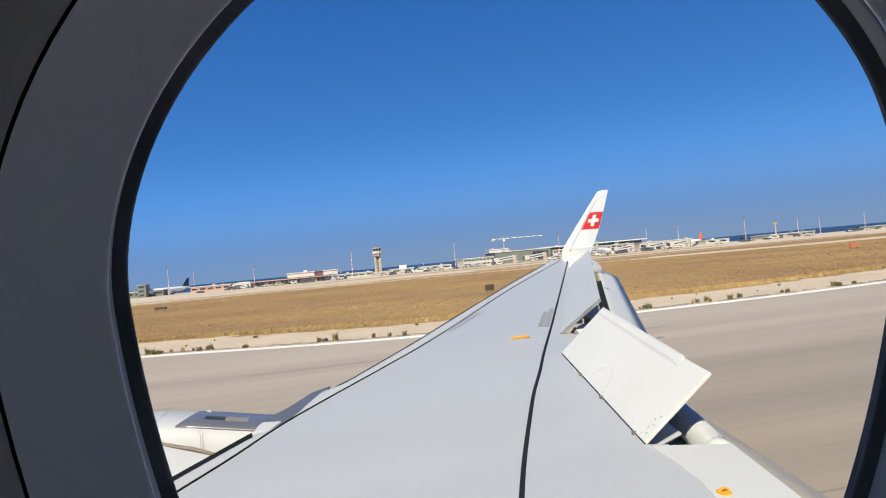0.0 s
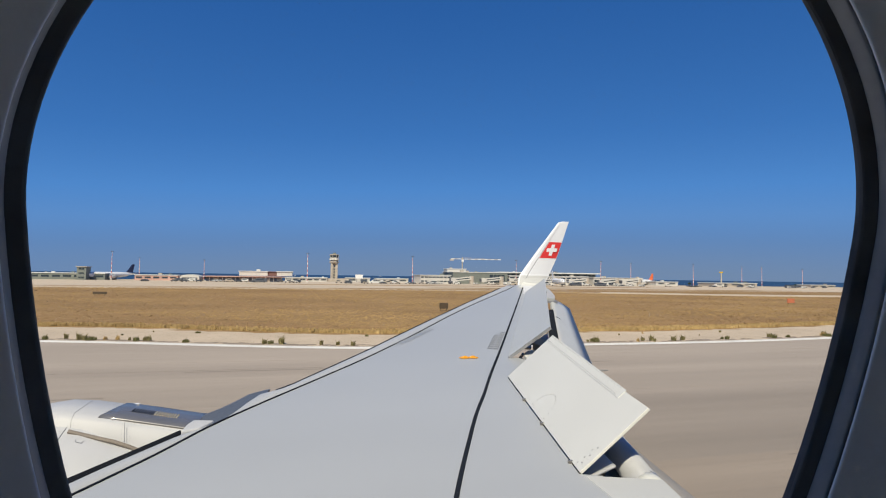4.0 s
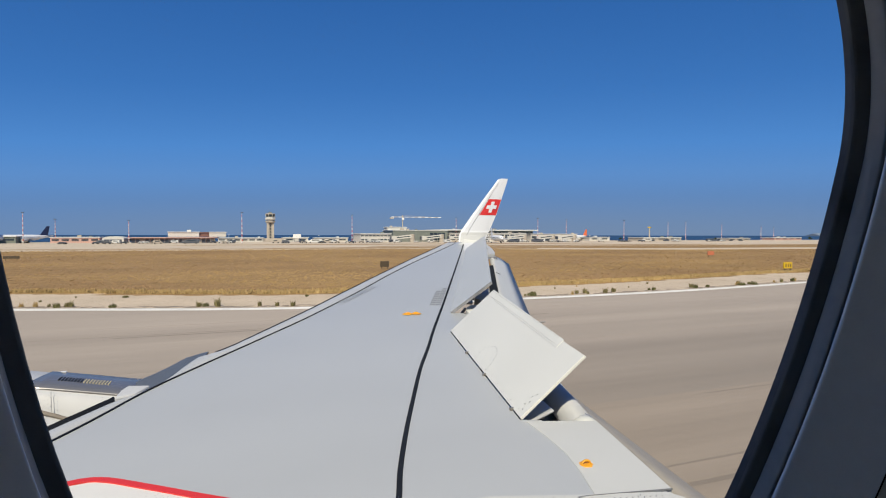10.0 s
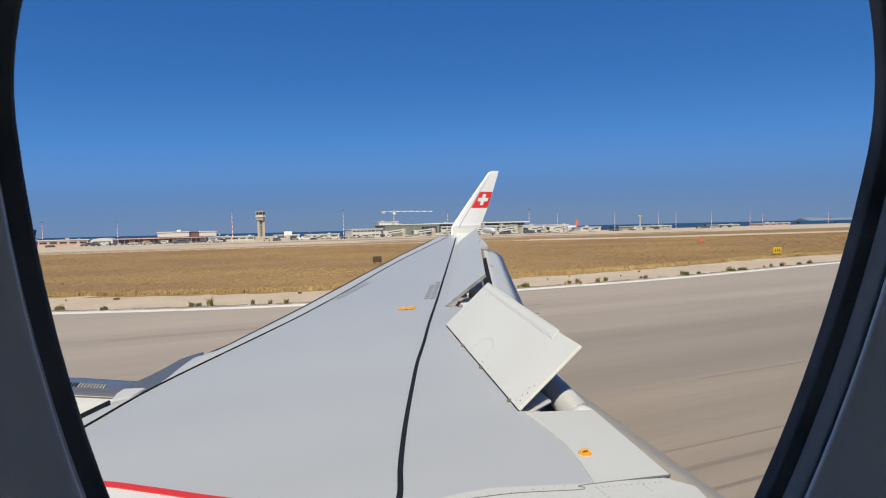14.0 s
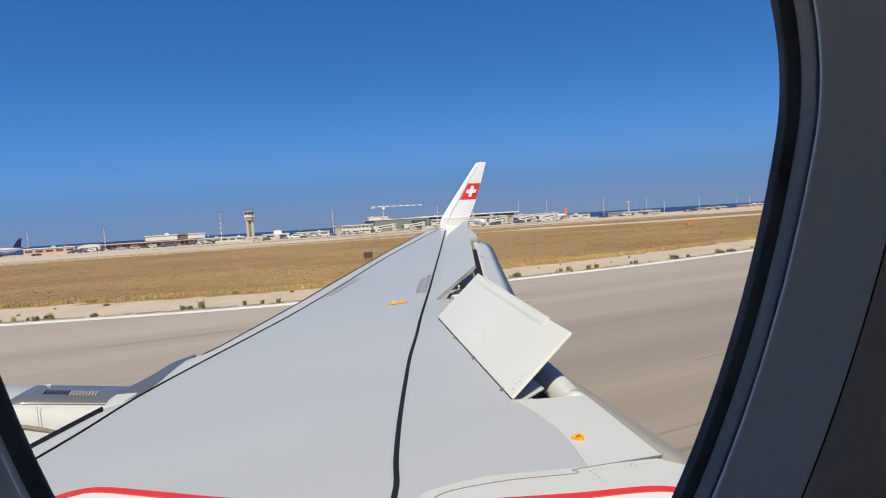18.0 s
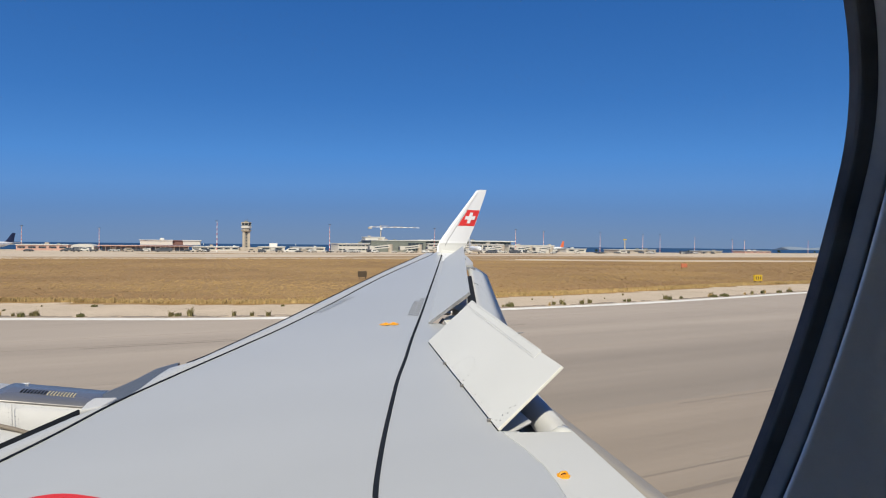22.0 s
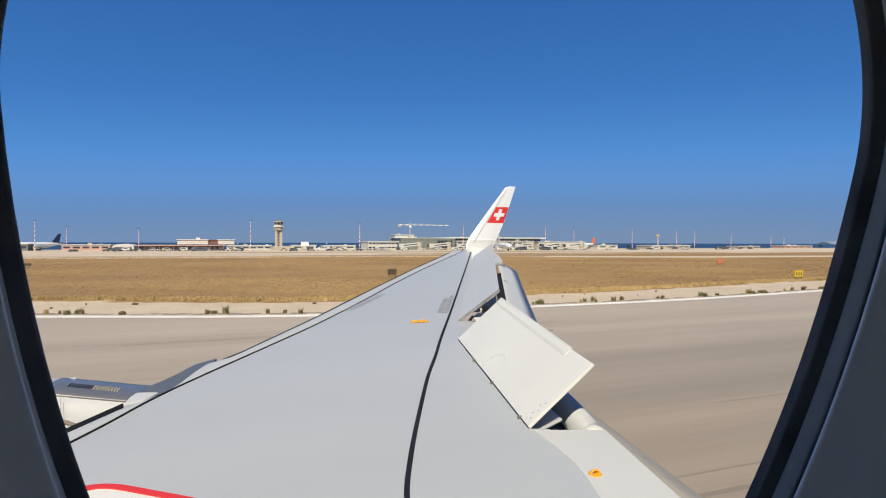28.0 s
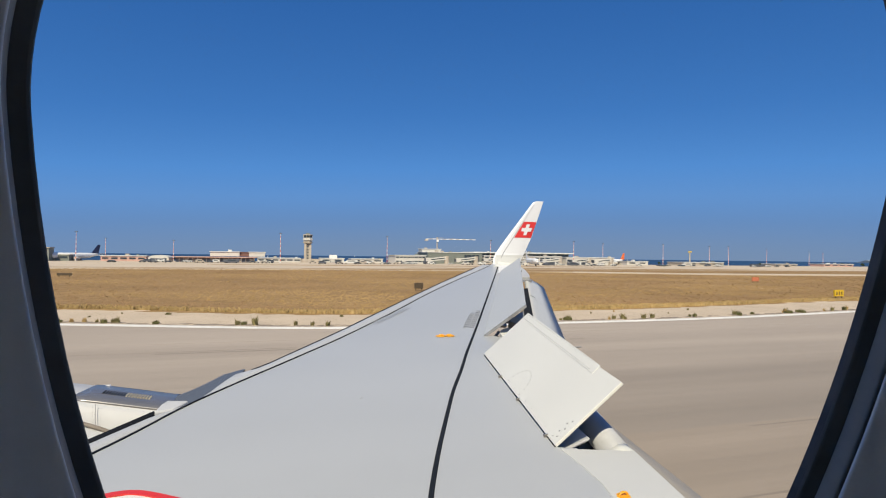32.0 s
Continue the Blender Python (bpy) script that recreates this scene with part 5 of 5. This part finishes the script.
building("terminal_hall", "long grey terminal hall with broad white roof", bx(20.4, 436), bx(30.0, 436), 436, 30, 9.6, M_BGREY, M_BROOF, 3, 4, over=3, roof_h=0.9)
building("terminal_annex", "white terminal annex beside the main hall", bx(11.8, 418), bx(15, 418), 418, 30, 6.4, M_BWHITE, M_BROOF, 2, 3)
building("glazed_hall", "white glazed terminal front under the long roof", bx(21.2, 424), bx(29.2, 424), 424, 10, 7.0, M_BWHITE, M_BROOF, 2, 5)
building("plant_room", "white plant room above the terminal roof", bx(14.6, 440), bx(16.6, 440), 440, 12, 2.2, M_BWHITE, M_BROOF, 1, 4, z0=9.8, win=False)
building("terminal_pier", "low pale terminal pier with glazed front", bx(29.8, 424), bx(34.5, 424), 424, 22, 6.4, M_BWHITE, M_BROOF, 1, 5)
building("arrivals_block", "white low arrivals block", bx(-2.2, 440), bx(2.0, 440), 440, 22, 3.0, M_BWHITE, M_BROOF, 1, 5)
# dark brown front wall carries the shade of the recess under the roof
sb = building("service_block", "long low service block, front browned for verandah shade, faded pink roof", bx(-9.6, 405), bx(-2.6, 405), 405, 25, 3.4, M_RUST, M_PINK, 1, 4, over=2.2, roof_h=0.5, win=False, clutter=False)
for i in range(18):
    c = -24.0 + i * 2.85
    part("bay_door", boxed(c - 1.15, c + 1.15, -0.12, 0.05, 0.1, 2.5), (M_CARD, M_CARD, M_STONE)[i % 3], sb)
    part("post", tubed((c + 1.42, -1.9, 0), (c + 1.42, -1.9, 3.4), 0.09, seg=6), M_BWHITE, sb)
building("upper_storey", "white upper storey with rust fascia on the service block", bx(-6.6, 412), bx(-3.9, 412), 412, 14, 3.0, M_BWHITE, M_BROOF, 1, 5, z0=4.3, win=False)
building("upper_storey", "rust red stair block on the service roof", bx(-3.9, 412), bx(-3.0, 412), 413, 12, 2.8, M_RUST, M_RUST, 1, 5, z0=4.3, win=False)
building("upper_storey", "white upper storey on the service block", bx(-3.0, 412), bx(-1.5, 412), 412, 14, 3.0, M_BWHITE, M_BROOF, 1, 5, z0=4.3, win=False)
building("pink_block", "long faded pink low block", bx(-15.8, 420), bx(-12.2, 420), 424, 18, 3.6, M_PINK, M_BROOF, 1, 5)
building("cargo_shed", "long grey cargo shed with pale doors", bx(-25.5, 410), bx(-18.4, 410), 420, 24, 4.2, M_BGREY, M_BROOF, 1, 6)
building("old_control_block", "grey block with a short old control tower", bx(-20.2, 410), bx(-19.5, 410), 412, 8, 8.6, M_BGREY, M_STONE, 3, 4)
building("storage_shed", "white low storage shed by the tower", bx(4, 440), bx(6.5, 440), 445, 16, 3.2, M_BWHITE, M_BROOF, 1, 7)
building("storage_shed", "long white low storage shed", bx(7.2, 440), bx(10.5, 440), 442, 16, 3.0, M_BWHITE, M_BROOF, 1, 7)
building("far_hangar", "pale long low hangar far along the apron", bx(42.0, 425), bx(45.4, 425), 440, 24, 3.0, M_STONE, M_BROOF, 1, 14)
building("far_store", "low grey store far along the apron", bx(49.5, 425), bx(51.2, 425), 440, 16, 2.2, M_STONE, M_BROOF, 1, 9)
building("far_store", "low pale store near the shore", bx(53.5, 425), bx(55.5, 425), 446, 16, 2.6, M_PINK, M_BROOF, 1, 9)
building("far_shed", "pale low shed beyond the apron", bx(37, 425), bx(39, 425), 445, 16, 3.4, M_BWHITE, M_BROOF, 1, 8)


def tent_hall(b0, b1, y, h):
    x0, x1 = bx(b0, y), bx(b1, y)
    t = thing("tent_hall", "white arched tent hall on the apron edge", "building", loc=((x0 + x1) / 2, y, LOW))
    w = (x1 - x0) / 2
    arc = [(w * math.cos(math.pi * i / 12), h * 0.62 + h * 0.38 * math.sin(math.pi * i / 12)) for i in range(13)]
    bm = bmesh.new()
    loft(bm, [[(-w, yy, 0), (w, yy, 0)] + [(px, yy, pz) for px, pz in arc] for yy in (0, 16)])
    part("cover", bm, M_BWHITE, t)
    for k in (-0.55, 0, 0.55):
        part("door", boxed(k * w - 1.6, k * w + 1.6, -0.08, 0.02, 0, h * 0.55), M_CARD, t)


tent_hall(-11.9, -10.2, 408, 4.6)


def jet_bridge(b, y):
    x = bx(b, y)
    j = thing("jet_bridge", "white boarding bridge on wheels at the terminal", "jet bridge", "boarding bridges", loc=(x, y, LOW), rz=0)
    bm = bmesh.new()
    loft(bm, [[(px, yy, zb + zz) for yy, zz in ((-1.5, 0), (1.5, 0), (1.5, 2.4), (-1.5, 2.4))] for px, zb in ((0, 2.2), (13, 3.6))])
    part("tunnel", bm, M_BWHITE, j)
    bm = bmesh.new()
    loft(bm, [[(px, yy, zb + zz) for yy, zz in ((-1.55, 0.9), (-1.5, 0.9), (-1.5, 1.6), (-1.55, 1.6))] for px, zb in ((1, 2.3), (12, 3.5))])
    part("glazing_strip", bm, M_GLASSD, j)
    part("cab", boxed(-3.2, 0, -2, 2, 1.8, 5.0), M_BWHITE, j, bevel=0.2)
    part("cab_bellows", boxed(-3.9, -3.2, -1.6, 1.6, 2.0, 4.6), M_CARD, j)
    part("rotunda", tubed((14, 0, 0), (14, 0, 6.4), 1.9, seg=14), M_STONE, j)
    part("column", boxed(2.2, 2.8, -0.9, 0.9, 0.4, 2.5), M_METAL, j)
    part("stair", slab([(-1.0, -2.2, 2.2), (-1.0, -3.2, 2.2), (-4.2, -3.2, 0.1), (-4.2, -2.2, 0.1)], 0.2), M_STONE, j)
    for k in (-1, 1):
        part("wheel", tubed((2.5, k * 1.1 - 0.2, 0.5), (2.5, k * 1.1 + 0.2, 0.5), 0.5, seg=10), M_TYRE, j)


for b in (15.4, 18.6, 21.5, 24.6, 27.6, 30.6, 32.8):
    jet_bridge(b, 404)


# control tower
def control_tower():
    x, y = spot(2.7, 445)
    t = thing("control_tower", "tall beige concrete control tower with a dark glazed cab", "tower", loc=(x, y, LOW))
    for k in (-1, 1):
        part("shaft_column", boxed(k * 1.75 - 0.75, k * 1.75 + 0.75, -1.9, 1.9, 0, 14.2), M_STONE, t, bevel=0.12)
    part("shaft_core", boxed(-1.0, 1.0, -1.4, 1.4, 0, 14.2), M_FLAP, t)
    for z in range(1, 7):
        part("landing", boxed(-1.0, 1.0, -1.6, -1.404, z * 2.1 - 0.12, z * 2.1 + 0.12), M_STONE, t)
        part("stair_window", boxed(-0.45, 0.45, -1.46, -1.404, z * 2.1 + 0.4, z * 2.1 + 1.4), M_GLASSD, t)

    def octagon(levels, turn=math.pi / 8):
        bm = bmesh.new()
        loft(bm, [[(r * math.cos(turn + i * math.pi / 4), r * math.sin(turn + i * math.pi / 4), z) for i in range(8)] for z, r in levels])
        return bm

    part("collar", octagon(((13.4, 2.5), (14.3, 3.7), (14.9, 3.8), (15.0, 3.3))), M_STONE, t, "flared concrete collar")
    # neck coloured darker for the shade under the gallery
    part("neck", octagon(((14.9, 3.0), (15.9, 3.0))), M_FLAP, t, "shaded neck under the gallery")
    part("gallery", octagon(((15.9, 3.2), (16.1, 3.75), (17.3, 3.75), (17.35, 3.2))), M_BWHITE, t, "pale gallery parapet")
    part("cab_floor", octagon(((17.3, 3.0), (17.9, 3.0))), M_BWHITE, t)
    for i in range(8):
        a = i * math.pi / 4
        bm = bmesh.new()
        p = [(r * math.cos(a + s * math.pi / 8.4), r * math.sin(a + s * math.pi / 8.4), z) for z, r, s in ((17.9, 3.05, -1), (17.9, 3.05, 1), (19.7, 3.45, 1), (19.7, 3.45, -1))]
        loft(bm, [p, [(q[0] * 0.96, q[1] * 0.96, q[2]) for q in p]])
        part("pane", bm, M_GLASSD, t)
        part("mullion", tubed((3.1 * math.cos(a + math.pi / 8), 3.1 * math.sin(a + math.pi / 8), 17.9), (3.5 * math.cos(a + math.pi / 8), 3.5 * math.sin(a + math.pi / 8), 19.7), 0.12, seg=5), M_BWHITE, t)
        part("rail_post", tubed((3.7 * math.cos(a), 3.7 * math.sin(a), 17.3), (3.7 * math.cos(a), 3.7 * math.sin(a), 18.2), 0.06, seg=5), M_METAL, t)
    part("roof", octagon(((19.7, 3.6), (20.2, 3.7), (20.35, 3.0), (20.4, 1.8))), M_STONE, t)
    part("plant_box", boxed(-1.3, 1.1, -1.2, 1.2, 20.35, 21.3), M_BGREY, t)
    for dx, dz in ((-2.2, 1.5), (-0.6, 2.6), (0.7, 2.1), (1.9, 1.7)):
        part("antenna", tubed((dx, 0, 20.3), (dx, 0, 20.3 + dz), 0.07, seg=6), M_METAL, t)
    part("base_block", boxed(-7, 9, -3, 6, 0, 2.6), M_STONE, t)
    t.scale = (1.1, 1.1, 1.1)


control_tower()


# tower crane behind the terminal: banded jib
def crane():
    x, y = spot(16.2, 462)
    c = thing("tower_crane", "red and white banded tower crane behind the terminal", "crane", loc=(x, y, LOW), rz=0)
    part("mast", tubed((0, 0, 0), (0, 0, 22.5), 0.5, seg=4), M_STONE, c)
    for i in range(15):
        part("jib_section", boxed(-10 + i * 3, -7.1 + i * 3, -0.3, 0.3, 20.7, 21.25), (M_MWHITE, M_STONE)[i % 2], c)
    part("tie_rod", tubed((0, 0, 22.5), (24, 0, 21.2), 0.08, seg=5), M_STONE, c)
    part("counterweight", boxed(-11, -8, -0.8, 0.8, 19.4, 20.6), M_STONE, c)
    part("cab", boxed(-0.9, 0.9, -1.4, -0.4, 18.6, 20.4), M_MWHITE, c)


crane()


# white billboard before the shore, white gate house and boats far out
bb = thing("billboard", "white billboard on dark posts beside the apron", "billboard", loc=(bx(5.3, 440), 440, LOW))
part("panel", boxed(-3.0, 3.0, -0.1, 0.1, 3.0, 6.2), M_MWHITE, bb)
for k in (-2, 2):
    part("post", boxed(k - 0.15, k + 0.15, -0.1, 0.1, 0, 3.0), M_CARD, bb)
for b, d, s2 in ((-1.2, 2200, 0.6), (7.5, 2600, 0.7)):
    x, y = spot(b, d)
    bt = thing("sailing_boat", "white sailing boat far out on the sea", "boat", "boats at sea", loc=(x, y, -5.5))
    bm = bmesh.new()
    loft(bm, [[(px * s2, yy * s2, zz * s2) for yy, zz in ((-w, 1.2), (w, 1.2), (w * 0.6, 0), (-w * 0.6, 0))] for px, w in ((-5, 1.0), (0, 1.6), (5.5, 0.15))])
    part("hull", bm, M_MWHITE, bt)
    part("sail", slab([(-3.5 * s2, 0, 2.2 * s2), (0.4 * s2, 0, 2.2 * s2), (0.4 * s2, 0.05, 13 * s2)], 0.05, Vector((0, -1, 0.01))), M_MWHITE, bt)
    part("mast", tubed((0.5 * s2, 0, 1), (0.5 * s2, 0, 13.5 * s2), 0.12, seg=6), M_METAL, bt)


# ---------------------------------------------------------------- parked aircraft
def parked_plane(b, d, rz, tail_m, label, L=36.0):
    x, y = spot(b, d)
    a = thing("parked_airliner", label, "airplane", "parked airliners", loc=(x, y, LOW), rz=rz)
    bm = bmesh.new()
    rings = []
    for s, r, dz in ((0, 0.15, -0.5), (0.02, 0.8, -0.35), (0.06, 1.5, -0.12), (0.12, 1.95, 0), (0.7, 1.97, 0), (0.82, 1.6, 0.25), (0.93, 0.8, 0.75), (1.0, 0.2, 1.1)):
        rings.append([(-L / 2 + s * L, r * math.sin(6.2832 * i / 16), 3.6 + dz + r * math.cos(6.2832 * i / 16)) for i in range(16)])
    loft(bm, rings)
    part("fuselage", bm, M_WHITE, a, smooth=True)
    bm = bmesh.new()
    loft(bm, [[(px + c * ch, yy, 5.2 + zz) for c, yy in ((0, 0), (0.3, 0.18), (1, 0), (0.3, -0.18))] for px, ch, zz in ((L * 0.33, 5.6, 0), (L * 0.46, 2.2, 6.2))])
    part("tail_fin", bm, tail_m, a)
    for k in (-1, 1):
        bm = bmesh.new()
        loft(bm, [[(px + c * ch, k * yy, 2.7 + zz + dz) for c, dz in ((0, 0), (0.35, 0.25), (1, 0), (0.35, -0.15))] for px, ch, yy, zz in ((-3.5, 6, 1.5, 0), (1.2, 3.2, 6.5, 0.4), (5.2, 1.5, 16.5, 1.2))])
        part("wing", bm, M_WING, a)
        bm = bmesh.new()
        loft(bm, [[(px + c * ch, k * yy, 4.5 + zz + dz) for c, dz in ((0, 0), (0.35, 0.1), (1, 0), (0.35, -0.1))] for px, ch, yy, zz in ((L * 0.38, 3.2, 0.6, 0), (L * 0.46, 1.3, 6, 0.6))])
        part("tailplane", bm, M_WHITE, a)
        part("engine", tubed((-3.9, k * 5.6, 1.7), (-0.2, k * 5.6, 1.8), 1.05, 0.8, seg=14), M_BWHITE, a)
        part("main_wheel", tubed((1.2, k * 3.6 - 0.3, 0.55), (1.2, k * 3.6 + 0.3, 0.55), 0.55, seg=12), M_TYRE, a)
        part("gear_leg", tubed((1.2, k * 3.6, 0.55), (1.2, k * 3.2, 2.6), 0.14, seg=6), M_METAL, a)
        bm = bmesh.new()
        for i in range(26):
            px = -L * 0.34 + i * 0.9
            box(bm, px, px + 0.28, k * 1.93, k * 1.99, 3.85, 4.2)
        part("window_row", bm, M_GLASSD, a)
    part("nose_wheel", tubed((-L * 0.38, -0.3, 0.4), (-L * 0.38, 0.3, 0.4), 0.4, seg=12), M_TYRE, a)
    part("nose_leg", tubed((-L * 0.38, 0, 0.4), (-L * 0.38, 0, 2.2), 0.1, seg=6), M_METAL, a)
    part("cockpit_glass", boxed(-L * 0.472, -L * 0.452, -0.9, 0.9, 3.75, 4.25), M_GLASSD, a)


parked_plane(34.4, 560, 12, M_TAIL, "white parked airliner with an orange tail at the terminal", 30)
parked_plane(-17.6, 452, 52, M_NAVY, "white parked airliner with a navy tail on the apron")
parked_plane(26.2, 398, 80, M_WHITE, "white parked airliner nosed in at the terminal", 30)


# ---------------------------------------------------------------- vehicles on the apron
def van(b, y, L, W, H, m, label, rz):
    x = bx(b, y)
    v = thing("apron_vehicle", label, "vehicle", "apron vehicles", loc=(x, y, LOW), rz=rz)
    bm = bmesh.new()
    prof = ((-L / 2, 0.45), (-L / 2, H * 0.9), (-L / 2 + 0.2, H), (L / 2 - L * 0.28, H), (L / 2 - L * 0.12, H * 0.62), (L / 2, H * 0.55), (L / 2, 0.45))
    loft(bm, [[(px, yy, pz) for px, pz in prof] for yy in (-W / 2, W / 2)])
    part("body", bm, m, v, bevel=0.06)
    part("side_glass", boxed(-L * 0.30, L * 0.2, -W / 2 - 0.02, W / 2 + 0.02, H * 0.62, H * 0.86), M_GLASSD, v)
    for k in (-1, 1):
        for s in (-0.32, 0.32):
            part("wheel", tubed((s * L, k * W / 2 - 0.12, 0.42), (s * L, k * W / 2 + 0.12, 0.42), 0.42, seg=10), M_TYRE, v)


rn = random.Random(77)
for i in range(110):
    b = rn.choice((rn.uniform(-15, 1), rn.uniform(3, 14), rn.uniform(13, 34), rn.uniform(14, 34), rn.uniform(34, 50)))
    big = rn.random()
    L, W, H = ((4.0, 1.7, 1.4), (5.2, 2.0, 2.2), (10, 2.5, 2.7))[0 if big < 0.62 else 1 if big < 0.93 else 2]
    m = rn.choice((M_CAR, M_CAR, M_BWHITE, M_CARD, M_CARD, M_CARD, M_STONE))
    nm = {"vehicle_dark_paint": "dark", "mast_red": "red", "yellow_sign_face": "yellow"}.get(m.name, "white")
    van(b, rn.uniform(378, 402), L, W, H, m, nm + (" car", " van", " apron bus")[0 if big < 0.62 else 1 if big < 0.93 else 2] + " parked on the apron by the terminal", rn.uniform(-15, 15) + rn.choice((0, 180)))


# radar head on a short mast
x, y = spot(41.5, 590)
rd = thing("radar_antenna", "yellow rotating radar antenna on a short mast", "radar", loc=(x, y, LOW))
part("mast", tubed((0, 0, 0), (0, 0, 13), 0.8, 0.5, seg=8), M_STONE, rd)
part("dish", boxed(-2.2, 2.2, -0.3, 0.3, 13.0, 14.2), M_SIGNY, rd, bevel=0.3)


# shrubs along the shore and far trees
def tree(b, d, h, label="dark green shrubby tree near the shore"):
    x, y = bx(b, 462 - 6 * d), 462 - 6 * d
    t = thing("tree", label, "tree", "shore trees", loc=(x, y, LOW))
    r = random.Random(int(b * 100))
    bm = bmesh.new()
    tube(bm, (0, 0, 0), (0.1, 0, h * 0.55), 0.2, 0.09, seg=7)
    for k in range(4):
        a = r.uniform(0, 6.28)
        tube(bm, (0.05, 0, h * 0.35), (math.cos(a) * h * 0.3, math.sin(a) * h * 0.3, h * r.uniform(0.55, 0.75)), 0.09, 0.03, seg=5)
    part("trunk", bm, M_TRUNK, t)
    bm = bmesh.new()
    for k in range(260):
        a, e = r.uniform(0, 6.28), r.uniform(-0.7, 1.5)
        rad = h * r.uniform(0.12, 0.5)
        p = Vector((rad * math.cos(a) * math.cos(e), rad * math.sin(a) * math.cos(e), h * 0.62 + 0.7 * rad * math.sin(e)))
        s = h * r.uniform(0.04, 0.09)
        q = Euler((r.uniform(0, 6), r.uniform(0, 6), r.uniform(0, 6))).to_matrix()
        bm.faces.new([bm.verts.new(p + q @ Vector(c) * s) for c in ((-1, -0.6, 0), (1, -0.6, 0), (1.1, 0.6, 0.2), (-0.9, 0.7, 0.1))])
    part("crown", bm, M_TREE, t)


rn = random.Random(5)
for i in range(34):
    tree(rn.choice((rn.uniform(-14, -9), rn.uniform(4, 11), rn.uniform(35, 48), rn.uniform(52, 62))), rn.random(), rn.uniform(2.2, 4.0))

# far headland, its haze put into the blue-grey colour
bm = bmesh.new()
rings = []
for i in range(60):
    s = i / 59
    x, y = spot(55 + 20 * s, 4300)
    h = 12 + 120 * math.exp(-((s - 0.5) / 0.13) ** 2) + 70 * math.exp(-((s - 0.78) / 0.1) ** 2) + 8 * noise.noise(Vector((s * 14, 0, 0)))
    rings.append([(x, y - 60, -6), (x, y, h), (x, y + 60, -6)])
loft(bm, rings)
tagged(part("headland", bm, M_HILL), "hazy blue far headland beyond the sea", "hill", kind="structure")
